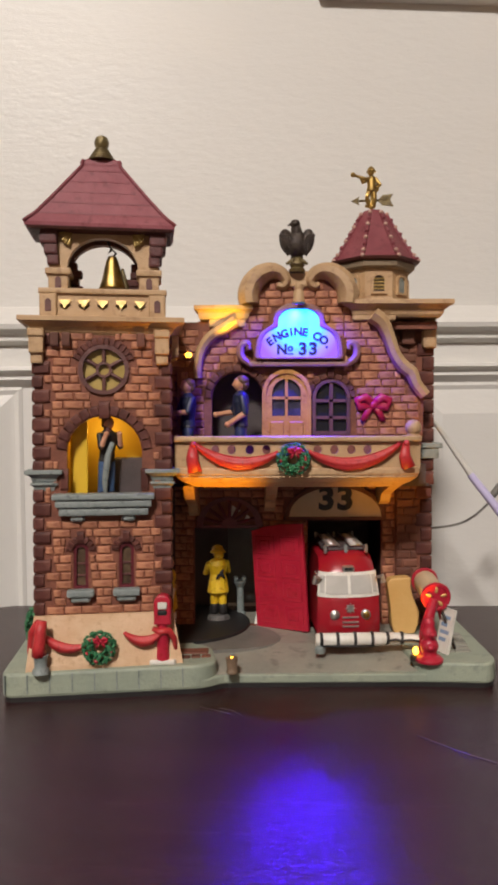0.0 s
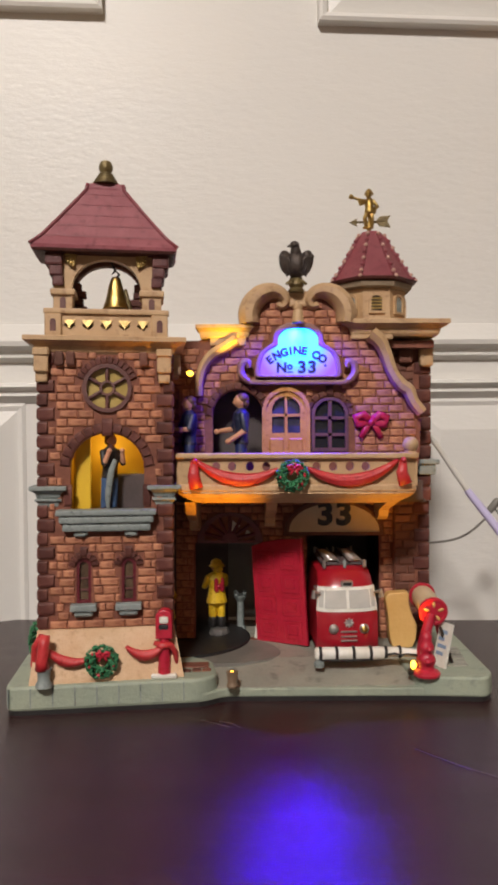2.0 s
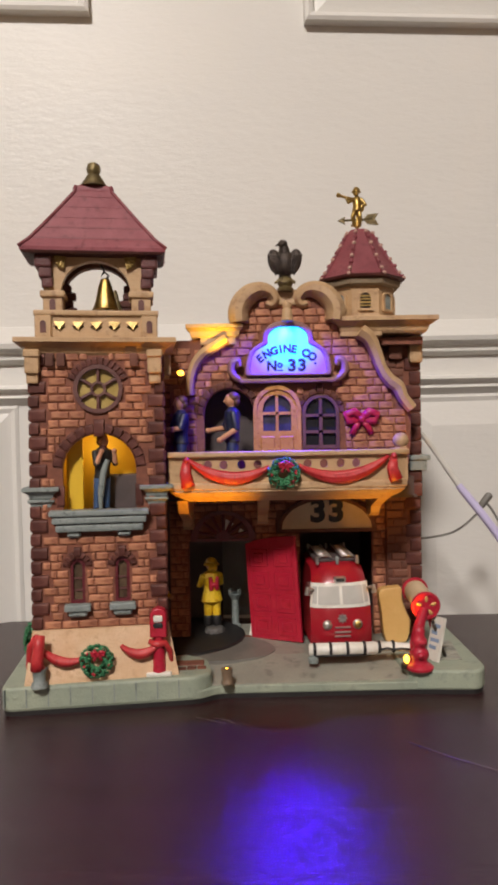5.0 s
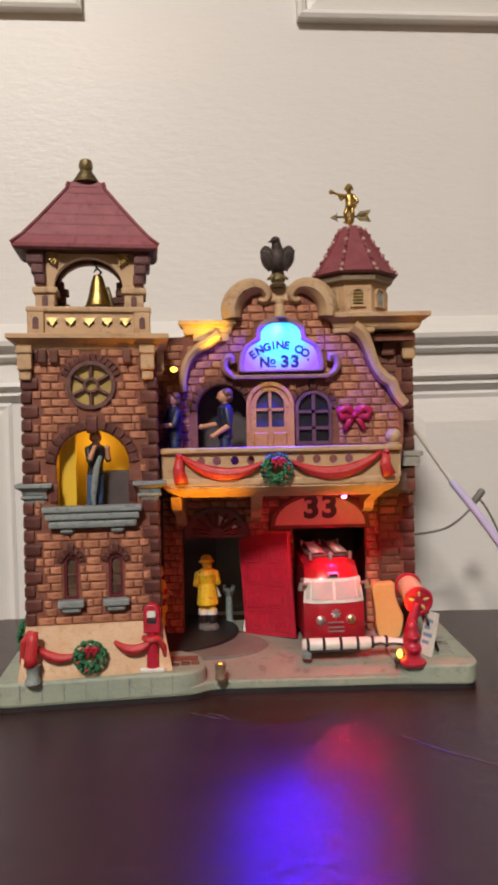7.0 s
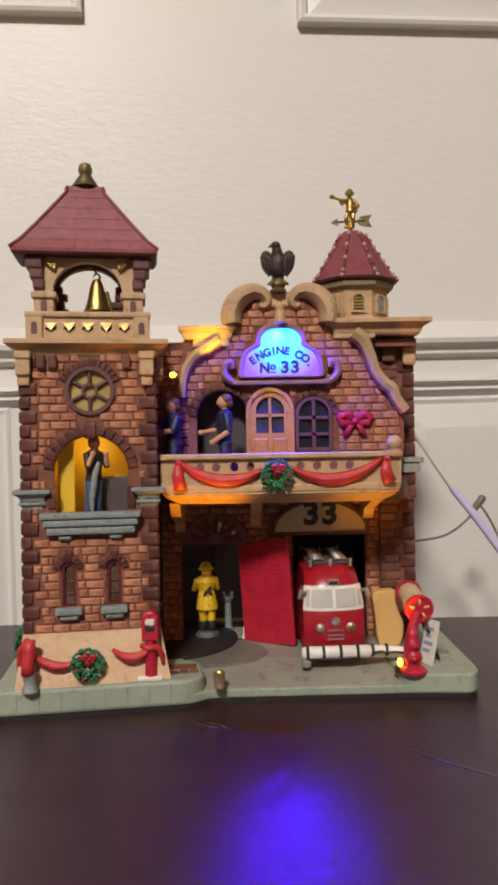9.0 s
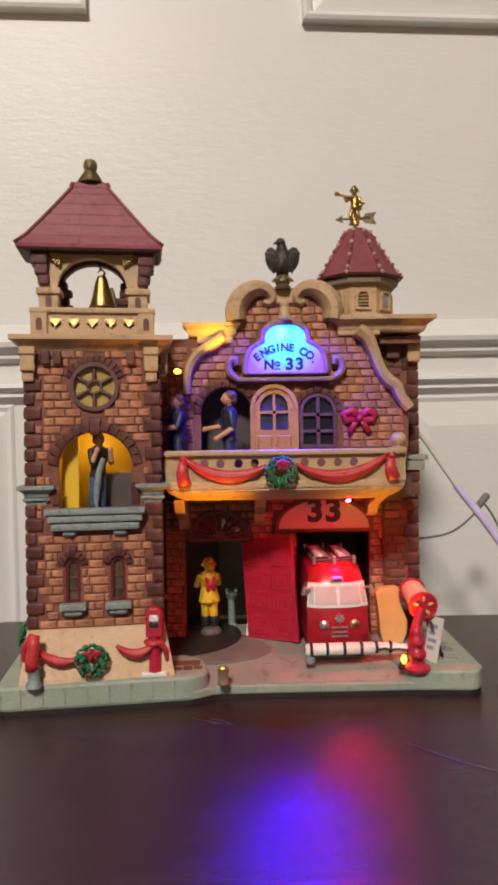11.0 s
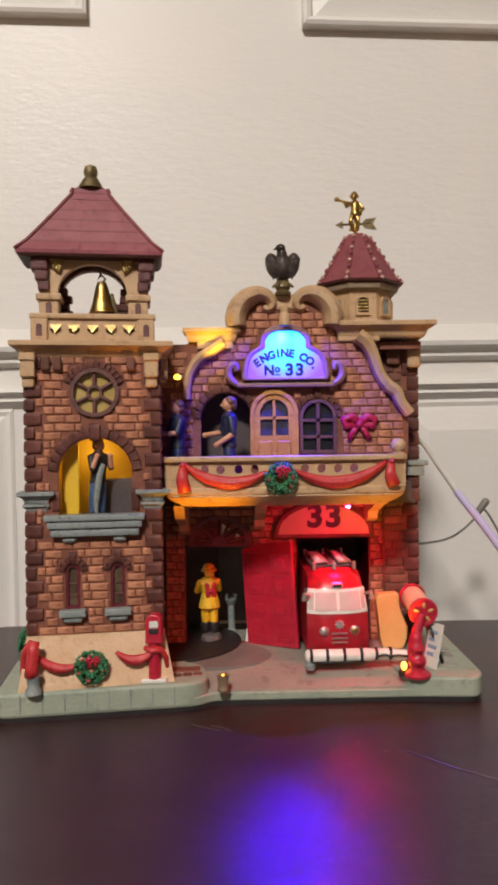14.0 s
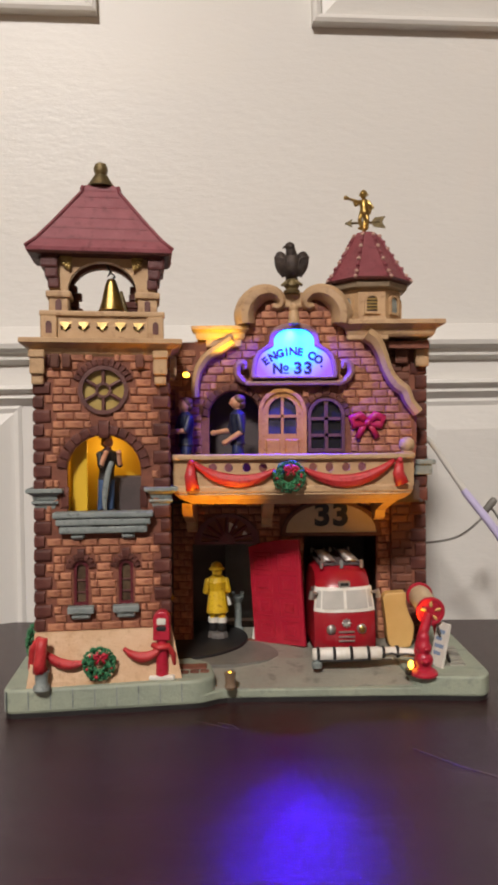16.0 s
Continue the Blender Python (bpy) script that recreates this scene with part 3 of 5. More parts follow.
# slit windows
for cx in (-12.7, 9.7):
    w = part("slit_window", plate(arch(cx, 51.5, 3.6, 71, 3.8), [arch(cx, 53, 2.2, 70, 2.6)], 0.6, 2.4), MAROON, tower)
    bars = box(cx - 2.4, cx + 2.4, 1.6, 2.2, 57.5, 58.5)
    box(cx - 2.4, cx + 2.4, 1.6, 2.2, 63.5, 64.4, bm=bars)
    part("glazing_bar", bars, FRAMEBROWN, w)
    part("pane", plate(arch(cx, 52, 3.2, 70.5, 3.2), (), 2.4, 3.0), material("brown_pane", (0.05, 0.03, 0.02), 0.2, (0.13, 0.085, 0.05), 180), w, "brown glass pane")
    s = part("window_sill", box(cx - 6.6, cx + 6.6, -4.6, 1, 48, 51.6, 0.9, 2), GREYSTONE, tower)
    part("corbel", box(cx - 4.6, cx + 4.6, -3.4, 0.5, 45.2, 48, 0.8), GREYSTONE, s)
# sill of the large arch
sill = part("arch_sill", box(-26, 23.6, -7, 2, 96.2, 99.2, 0.9, 2), GREYSTONE, tower)
part("sill_moulding", box(-24.5, 22.2, -6, 1, 92.4, 95.8, 0.9, 2), GREYSTONE, sill)
part("sill_moulding", box(-23, 20.8, -5, 1, 88.2, 92.0, 1.2, 2), GREYSTONE, sill)
for cx in (-14, 11):
    part("corbel", box(cx - 3.4, cx + 3.4, -3.4, 1, 85.2, 88.2, 1.0), GREYSTONE, sill)
# grey band blocks at the corners
for x0, x1, o in ((-35, -25, 4.4), (23.2, 32.2, 5.4)):
    bb = cornice(x0, x1, -0.5, 12, 110.9, 6.5, 4.0)
    cornice(x0 + 0.5, x1 - 0.5, 0, 11, 104.6, 4, 2.0, bb)
    part("band_stone", bb, GREYSTONE, tower)
# flared plinth
pl = bmesh.new()
rings = []
for o, z in ((4.2, 13), (4.0, 16), (2.4, 26), (1.0, 36), (0.7, 38.6), (-1, 39.4)):
    rings.append([pl.verts.new(c) for c in ((-34.8 - o * 0.9, -o * 2, z), (32 + o * 1.3, -o * 2, z), (32 + o, 63 + o, z), (-34.8 - o, 63 + o, z))])
for p, q in zip(rings, rings[1:]):
    for i in range(4):
        pl.faces.new((p[i], p[(i + 1) % 4], q[(i + 1) % 4], q[i]))
plinth = part("plinth", pl, TANSTONE, tower, "tan stone plinth flaring outwards")
rnd = random.Random(9)
PLST = brick_meshes("plinth_stone", 0.35, TANSTONE, 4)
for r, (za, zb) in enumerate(((15, 22.4), (22.8, 30.4), (30.8, 38))):
    x = -36 - r * 0.3 - (7 if r % 2 else 0)
    while x < 34:
        w = rnd.uniform(12, 17)
        a, c = max(x, -36.5 + r * 0.9), min(x + w, 34.5 - r * 1.2)
        if c - a > 2:
            zc = (za + zb) / 2
            yy = -8.1 + (zc - 16) * 0.315
            ob = lay(plinth, "plinth_stone", PLST, (a + c) / 2, zc, c - a - 0.3, zb - za - 0.2, yy, rnd)
            ob.matrix_local = ob.matrix_local @ pose(0, 0, 0, -17, 0, 0)
        x += w
# main cornice with corbels
tc = cornice(-34.6, 31.8, 0, 63, 186.0, 8.5, 7.0)
part("cornice", tc, TAN, tower, "tan moulded cornice")
for cx in (-33, 27.8):
    cb = box(cx - 3.6, cx + 3.6, -5, 1, 168, 178.5, 1.0, 2)
    box(cx - 3.0, cx + 3.0, -3.2, 1, 163, 169, 1.0, 2, bm=cb)
    box(cx - 4.0, cx + 4.0, -6, 1, 176, 180, 0.6, 1, bm=cb)
    part("corbel", cb, TAN, tower)
for cx in (-24.5, -19, 17.5):
    part("bracket", box(cx - 2.2, cx + 2.2, -3.6, 1, 171.5, 178.5, 1.0, 2), DARKBRICK, tower)
for px, yy in ((31.6, 10), (31.6, 30), (31.6, 50)):
    part("corbel", box(px, px + 5, yy - 3, yy + 3, 168, 179, 1.0, 2), TAN, tower)
# belfry balustrade
bf = plate([(-31.2, 186), (29.2, 186), (29.2, 198.5), (-31.2, 198.5)], [arch(C + (i - 2) * 9.15, 190.2, 2.9, 192.8, -2.4, 8)[2:] + [] for i in range(5)], 1.0, 4.5)
box(-31.2, -27, 4.5, 26, 186, 198.5, bm=bf)
box(25, 29.2, 4.5, 26, 186, 198.5, bm=bf)
box(-31.2, 29.2, 23, 26, 186, 198.5, bm=bf)
balus = part("balustrade", bf, TAN, tower)
part("belfry_floor", box(-30, 28, 3, 25, 185, 187, 0), TAN, tower)
part("balustrade_back", box(-26, 24, 6.0, 7.5, 186, 197), GOLDPAINT, tower)
for i in range(5):
    cx = C + (i - 2) * 9.15
    b = bmesh.new()
    vs = [b.verts.new((cx + x, y, z)) for x, y, z in ((-3.0, 0.4, 194.8), (3.0, 0.4, 194.8), (0, -0.6, 190.6), (0, 3, 194.8), (0, 3, 190.6))]
    for f in ((0, 2, 1), (0, 3, 4, 2), (1, 2, 4, 3), (0, 1, 3)):
        b.faces.new([vs[k] for k in f])
    part("gilt_drop", b, GOLDPAINT, balus, "gilded pendant in the balustrade")
part("balustrade_rail", box(-32.4, 30.4, -0.6, 6, 197.8, 200.6, 0.8, 2), TAN, tower)
for cx in (-27.6, 25.6):
    p = part("pedestal", box(cx - 4.2, cx + 4.2, -0.6, 7, 186, 198, 0.6), TAN, tower)
    part("niche", plate(arch(cx, 189, 1.5, 193.6, 1.6), (), -0.9, -0.5), FRAMEBROWN, p)
# belfry piers, arches and roof
MAROONSTONE = material("maroon_stone_paint", (0.075, 0.018, 0.018), 0.5, (0.13, 0.04, 0.035), 150, 0.5, 800)
for (x0, x1) in ((-27.8, -18.2), (16.6, 26.6)):
    for (y0, y1) in ((2, 10), (15, 23)):
        pr = box(x0, x1, y0, y1, 199, 210.5, 0.4)
        box(x0 - 1.4, x1 + 1.4, y0 - 1.4, y1 + 1.4, 207.5, 210.8, 0.8, 2, bm=pr)
        pier = part("pier", pr, TAN, tower)
        part("niche", plate(arch((x0 + x1) / 2, 201, 1.5, 205, 1.6), (), y0 - 0.35, y0 + 0.1), FRAMEBROWN, pier)
        bx = x0 - 0.4 if x0 < 0 else x1 + 0.4
        so = -1 if x0 < 0 else 1
        pb = box(min(bx, bx - so * 5.6), max(bx, bx - so * 5.6), y0 - 1.6, y1, 212.2, 217.6, 1.0, 2)
        box(min(bx + so * 1.4, bx - so * 5.2), max(bx + so * 1.4, bx - so * 5.2), y0 - 2.4, y1, 217.0, 222.6, 1.2, 2, bm=pb)
        box(min(bx + so * 3.4, bx - so * 5.2), max(bx + so * 3.4, bx - so * 5.2), y0 - 3.2, y1, 222.0, 228.6, 1.4, 2, bm=pb)
        part("pier_block", pb, MAROONSTONE, tower, "dark maroon stepped bracket under the eaves")
for y0, y1 in ((3, 8), (17, 22)):
    ao = [(-27.4, 210.5), (-18.0, 210.5)] + [(C + 17.4 * math.cos(a), 211 + 15.5 * math.sin(a)) for a in [math.pi * (1 - i / 16) for i in range(17)]] + [(15.8, 210.5), (26.0, 210.5), (26.0, 230.5), (-27.4, 230.5)]
    part("belfry_arch", plate(ao, (), y0, y1), TAN if y0 < 10 else DARKBRICK, tower)
for zz, (wl, wr) in zip((201, 205, 209, 213, 217), ((6.5, 5.5), (4.5, 7.0), (6.0, 5.0), (3.6, 4.6), (2.2, 3.0))):
    part("inner_quoin", box(-18.6, -18.6 + wl, 15.4, 21, zz, zz + 3.7, 0.5), QUOIN, tower)
    part("inner_quoin", box(17.0 - wr, 17.0, 15.4, 21, zz, zz + 3.7, 0.5), QUOIN, tower)
for x0, x1 in ((-27, -21), (19.6, 25.6)):
    part("belfry_lintel", box(x0, x1, 8, 17, 224, 230.5), TAN, tower)
for s in (-1, 1):
    fan = bmesh.new()
    for i in range(5):
        a = radians(90 + s * (35 + i * 18) - s * 20)
        limb((C + s * 15.0, 1.8, 228.2), (C + s * 15.0 + 5.2 * math.cos(a + math.pi), 1.4, 228.2 + 6.0 * math.sin(a + math.pi)), 0.4, 0.9, fan)
    part("shell_ornament", fan, GOLDPAINT, tower)
roof = bmesh.new()
prof = [(36.0, 229.8), (36.4, 231.6), (31.0, 236.4), (23.0, 246.0), (16.2, 254.6), (9.4, 263.3), (9.6, 264.3), (8.8, 266.2), (6.0, 267.4)]
RM = Matrix.Translation((C - 0.6, 10.5, 0)) @ Matrix.Diagonal((1, 0.42, 1, 1))
lathe(prof, square=True, bm=roof, m=RM)
part("roof", roof, ROOF, tower, "red hipped roof with flared eaves")
for k in range(5):
    z = 236.4 + k * 6.0
    zz = [p[1] for p in prof[1:6]]
    rr = float(np.interp(z, zz, [p[0] for p in prof[1:6]]))
    part("roof_course", lathe([(rr + 0.1, z - 0.5), (rr + 0.6, z - 0.3), (rr - 0.1, z + 0.5)], square=True, m=RM), ROOF, tower)
for sx in (-1, 1):
    for sy in (-1, 1):
        pts = [(C - 0.6 + sx * r, 10.5 + sy * r * 0.42, z) for r, z in prof[1:8]]
        part("hip_ridge", tube(pts, 1.0, 6), ROOF, tower)
part("eave", lathe([(31.0, 228.2), (34.6, 228.6), (35.9, 229.9)], square=True, m=RM), QUOIN, tower, "dark underside of the eaves")
part("finial", lathe([(6.6, 267.0), (6.7, 268.0), (5.6, 268.5), (5.7, 269.6), (4.6, 270.1), (4.7, 271.2), (3.7, 271.7), (3.8, 272.6), (2.7, 273.2), (3.5, 274.8), (3.7, 276.6), (3.0, 278.8), (1.4, 279.8)], 20, m=Matrix.Translation((C - 0.6, 10.5, 0))),
     OLDGOLD, tower, "gilded ball finial", smooth=True)
bell = part("bell", lathe([(0.8, 219.6), (2.2, 219.0), (3.3, 216.2), (4.1, 212.8), (5.0, 208.4), (6.0, 205.0), (6.9, 202.8), (6.1, 202.4)], 24, m=Matrix.Translation((3.0, 11.5, 0))), GOLD, tower, "shiny gilt bell", smooth=True)
part("bell_hanger", tube([(3.0, 11.5, 218.8), (4.9, 11.5, 220.8), (3.0, 11.5, 222.8), (1.1, 11.5, 220.8), (2.6, 11.5, 223.2), (1.0, 11.5, 226.4), (-0.6, 11.5, 231)], 0.6, 6), BRONZE, bell)
part("bell_arm", limb((10.5, 14, 201.5), (8.0, 14, 213.0), 1.6, 1.0), OLDGOLD, tower, "dull gilt lever behind the bell", smooth=True)
# the room behind the large arch
room = box(-19.5, 18.5, 24, 25.5, 86, 140)
part("room_back", room, YELLOWROOM, tower, "yellow back wall of the tower room")
part("room_floor", box(-30, 28, 4.2, 25, 95, 97.5), DARKIN, tower)
part("room_ceiling", box(-30, 28, 4.2, 25, 140, 142), YELLOWROOM, tower)
part("room_side", box(-21.5, -19.8, 4.2, 25, 97, 140), YELLOWROOM, tower)
part("room_side", box(19.4, 21, 4.2, 25, 97, 140), YELLOWROOM, tower)
part("curtain", box(-17.8, -9.6, 8, 10, 97.5, 138, 0.8, 2), YELLOWROOM, tower)
part("dresser", box(-3, 19, 15, 23.5, 97.5, 116, 0.6), DARKIN, tower, "dark chest in the tower room")

# ---- the engine hall ----
hall = empty("engine_hall", mm(0, 0, 0, 0, LEAN, 0), "brick fire hall with a curled gable and two engine bays", "building")
GC = 25.8
hump = [(56.4, 202)] + arc(GC, 199, 29.0, 8, 172, 20, 19.0) + [(-6.6, 202)]
outline = [(-42, 99), (92, 99), (95.5, 128), (96, 148), (90, 154), (84, 166), (77, 182), (68, 191.5), (56.4, 192)] + hump + [(-6.6, 190), (-30, 190), (-30, 176), (-36, 164), (-42, 164)]
w1, w2, dr = arch(-8.1, 124, 14.5, 146.9), arch(44, 126.5, 10.5, 147, 10.4), arch(19.1, 124.0, 12.4, 149.2)
bay1 = [(-34.4, 13.2), (6.3, 13.2), (6.3, 71.3), (-34.4, 71.3)]
bay2 = [(32.8, 13.2), (76.3, 13.2), (76.3, 76.1), (32.8, 76.1)]
fw = plate(outline, [w1, w2], 405, 409)
facade = part("facade_wall", fw, MORTAR, hall)
keep = [arch(-8.1, 120, 18.5, 147, 18.5), arch(44, 120, 13.8, 147, 14), arch(19.1, 120, 14.5, 149.2, 14.8),
        [(2, 163.5), (50, 163.5), (52, 176), (42, 183), (38, 197), (12, 197), (8, 183), (-2, 176)]]
courses(facade, BRICKS, -40, 95, 126, 216, keep, [(x * 0.97 + 0.6, (z - 120) * 0.965 + 120) for x, z in outline], length=8.8, height=4.4, y=405, seed=21)
LOW = 428
low_out = [(-46, 12), (84.6, 12), (84.6, 99), (-46, 99)]
ground_wall = part("ground_storey_wall", plate(low_out, [bay1, bay2], LOW, LOW + 4), MORTAR, hall)
fan_out = arch(-13.5, 71.3, 19.7, 71.4, 18.4)
courses(ground_wall, BRICKS, -46, 84.6, 13, 98, [bay1, bay2, fan_out, arch(48.9, 76, 29.6, 78.3, 20)], None, length=8.4, height=4.4, y=LOW, seed=22, limit=220)
arch_stones(facade, -8.1, 146.9, 14.5, 4.2, 11, 405)
arch_stones(facade, 44, 147, 10.5, 3.6, 9, 405)
lay(facade, "keystone", QUOINS, 44, 161, 4.2, 6, 404.6)
# return wall beside the tower
back_wall = part("return_wall", box(-54, -28.5, 410, 414, 99, 186), MORTAR, hall)
courses(back_wall, BRICKS, -50, -30, 126, 186, (), length=8.8, height=4.4, y=410, seed=27)
# body behind the front
bd = box(84.6, 104.6, 424, 428, 13, 99)
box(80, 104.6, 420, 424, 99, 190, bm=bd)
box(100.6, 104.6, 428, 492, 13, 190, bm=bd)
box(-42, 104.6, 488, 492, 13, 190, bm=bd)
box(-42, 104.6, 409.2, 492, 186, 190, bm=bd)
body = part("body_wall", bd, MORTAR, hall)
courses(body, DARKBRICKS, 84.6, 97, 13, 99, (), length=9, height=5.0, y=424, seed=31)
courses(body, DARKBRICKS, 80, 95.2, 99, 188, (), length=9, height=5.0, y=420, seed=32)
zq = 14
for i in range(21):
    w = 9.8 if i % 2 else 6.8
    lay(body, "quoin", QUOINS, 105.4 - w / 2, zq + 4, w, 7.6, 420 if zq > 96 else 424, rnd)
    zq += 8.3
for z0, z1, o in ((112.5, 118.5, 3.0), (118.5, 121.5, 5.0)):
    part("band_stone", box(97, 104.8 + o, 418.5 - o * 0.6, 436, z0, z1, 0.8, 2), GREYSTONE, hall)
# interior of the two bays
part("bay_back", box(-60, 27, 484, 487, 13, 99), GREYIN, hall, "pale grey back wall of the bay")
# Added dark sheet: gives the left of the bay its shade.
part("bay_screen", box(-60, -16, 474, 475.5, 13, 97), DARKIN, hall, "dark sheet added for the shade behind the turntable")
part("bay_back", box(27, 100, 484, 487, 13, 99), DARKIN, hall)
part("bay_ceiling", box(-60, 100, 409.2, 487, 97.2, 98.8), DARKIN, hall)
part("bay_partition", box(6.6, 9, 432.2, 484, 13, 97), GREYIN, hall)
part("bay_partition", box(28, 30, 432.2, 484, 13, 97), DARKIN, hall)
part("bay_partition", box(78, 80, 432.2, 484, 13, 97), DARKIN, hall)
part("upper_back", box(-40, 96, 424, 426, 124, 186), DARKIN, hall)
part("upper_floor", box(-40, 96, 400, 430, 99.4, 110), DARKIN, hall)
# cornices and copings
lc = cornice(-29, -2.5, 402.5, 412, 198.2, 7.5, 3.0)
part("parapet", lc, TAN, hall)
part("parapet_block", box(-24, -3.5, 402.8, 410, 186.5, 191.5, 0.8, 2), TAN, hall)
rc = cornice(57, 105.0, 404, 472, 201.0, 9, 6.2)
part("parapet", rc, TAN, hall)
part("parapet_front", box(56, 80, 403.2, 409, 190, 200, 0.6), TAN, hall)
part("bracket", box(98, 106, 414.5, 421, 176, 192, 1.6, 2), TAN, hall)
part("bracket", box(86, 94, 415.5, 421, 178, 192, 1.6, 2), DARKBRICK, hall)
for s in (-1, 1):
    pts = [(27.2, 199), (27.6, 205), (25.4, 211), (20.5, 215.8), (14.6, 217.6), (9.4, 216.2), (6.6, 212), (8.6, 209), (11.6, 210)]
    part("gable_scroll", strand([(GC + s * x, 404.5, z) for x, z in pts], 4, 10, flat=1.5, radii=[5.8, 6.2, 6.2, 5.8, 4.8, 3.8, 3.0, 2.4, 1.9]), TAN, hall, "tan scroll coping of the gable", smooth=True)
part("gable_cap", box(GC - 5.5, GC + 5.5, 402.5, 412, 208.5, 217.6, 1.5, 2), TAN, hall)
part("scroll", strand([(67, 402.5, 193), (72, 402.5, 189), (75.5, 402.5, 182), (79, 402.5, 172), (83.5, 402.5, 165), (88.5, 402.5, 161), (91, 402.5, 155), (96, 402.5, 148.5)], 2.6, 8, flat=1.5, radii=[4.8, 4.4, 3.8, 3.4, 3.8, 3.8, 3.4, 3.2]), TAN, hall, smooth=True)
part("scroll", strand([(-9, 402.5, 190), (-16, 402.5, 185.5), (-23, 402.5, 181), (-28, 402.5, 174), (-30, 402.5, 165), (-30, 402.5, 158)], 2.6, 8, flat=1.5, radii=[3.2, 3.2, 3.0, 2.8, 2.4, 2.2]), TAN, hall, smooth=True)
# balcony
balc_plan = rounded([(-40, 369), (-30, 366.5), (25, 365), (76, 367), (86.2, 371), (88, 405), (-40, 405)], 3, 2)
balcony = part("balcony", slab(balc_plan, 106, 110, 1.0), TAN, hall, "tan balcony with pierced balustrade")


def inset(pts, k):
    return [((x - 24) * (1 - k / 62) + 24, 405 - (405 - y) * (1 - k / 38)) if y < 404 else (x, y) for x, y in pts]


cove = bmesh.new()
levels = []
for k, z in ((1.0, 107), (0.6, 105.2), (3.4, 102.6), (7.5, 100.4), (9.5, 99.6)):
    levels.append([cove.verts.new((x, y, z)) for x, y in inset(balc_plan, k)])
for lo, hi in zip(levels, levels[1:]):
    for i in range(len(lo)):
        cove.faces.new((lo[i], lo[(i + 1) % len(lo)], hi[(i + 1) % len(lo)], hi[i]))
cove.faces.new(levels[-1])
part("balcony_soffit", cove, TAN, balcony)
rail_pts = [(-40, 371), (-30, 368.3), (25, 366.8), (75, 368.8), (85, 372.6)]
for (xa, ya), (xb, yb) in zip(rail_pts, rail_pts[1:]):
    ln, ang = math.hypot(xb - xa, yb - ya), math.degrees(math.atan2(yb - ya, xb - xa))
    holes = []
    for hx in (-19, -10.8, -1.4, 7.0, 33, 41.6, 50.3, 58.6):
        if xa + 3 < hx < xb - 3:
            holes.append([((hx - xa) + 2.2 * math.cos(math.tau * i / 12), 119.2 + 2.4 * math.sin(math.tau * i / 12)) for i in range(12)])
    part("balustrade", plate([(0, 109), (ln, 109), (ln, 124), (0, 124)], holes, 0, 2.4), TAN, balcony, m=mm(xa, ya, 0, 0, 0, ang))
part("balustrade", box(84.2, 86.6, 373, 405, 109, 124), TAN, balcony)
part("handrail", slab(rounded([(-40.5, 368.5), (-30, 365.6), (25, 364.2), (76, 366.2), (87.2, 370.4), (88.4, 405), (83, 405), (82, 374), (75, 371.5), (25, 370), (-30, 371.5), (-40.5, 374)], 2, 2), 123.2, 126.2, 0.8), TAN, balcony)
part("newel_ball", ball(83.4, 375, 130.4, 4.2), TAN, balcony)
part("newel_base", lathe([(3.2, 125.5), (3.4, 126.8), (2.2, 127.4)], 14, m=Matrix.Translation((83.4, 375, 0))), TAN, balcony)
for x0, x1, z0 in ((-36.5, -31, 80), (7.2, 13.2, 82.5), (73.2, 78.8, 86.5)):
    pr = [(428.5, z0), (420, z0 - 0.5), (413, z0 + 2), (411, z0 + 6), (400, z0 + 9), (388, z0 + 12), (380, 99.8), (428.5, 99.8)]
    part("bracket", bar(pr, x0, x1), TAN, balcony)
# lunette and fanlight
lun = part("lunette", plate(arch(48.9, 77.4, 27.3, 78.6, 16.9), (), 425.2, 428.2), CREAM, hall, "cream lunette above the engine bay")
part("lunette_rim", plate(arch(48.9, 76, 29.6, 78.3, 19.4), [arch(48.9, 78, 27.1, 78.6, 16.7)], 424.4, 428.3), DARKBRICK, hall)
for i, cx in enumerate((43.6, 54.6)):
    letters("3", 18.6, (cx, 425.0, 88.2), BLACK, lun, bold=0.76, width=1.08)
fl = part("fanlight", plate(fan_out, [arch(-13.5, 73, 15.4, 73.2, 14.3)], 425.8, 428.3), MAROON, hall, "maroon fanlight frame")
part("hub", plate(arch(-13.5, 73, 5, 73.1, 4.6), (), 426.2, 427.8), MAROON, fl)
for i in range(7):
    a = radians(15 + 25 * i)
    part("glazing_bar", limb((-13.5 + 4.6 * math.cos(a), 427, 73.1 + 4.4 * math.sin(a)), (-13.5 + 15.4 * math.cos(a), 427, 73.1 + 14.2 * math.sin(a)), 1.0, 1.0), MAROON, fl)
part("pane", plate(arch(-13.5, 72, 17, 72.5, 16), (), 428.2, 428.9), material("smoked_pane", (0.05, 0.035, 0.035), 0.2, (0.12, 0.09, 0.08), 120), fl)
part("white_glint", plate([(-12.5, 78), (-7.2, 81.5), (-12.0, 84.6)], (), 427.4, 428.2), WHITE, fl)
part("white_glint", plate([(-4.5, 76.2), (-1.0, 77.2), (-3.2, 79.0)], (), 427.4, 428.2), WHITE, fl)

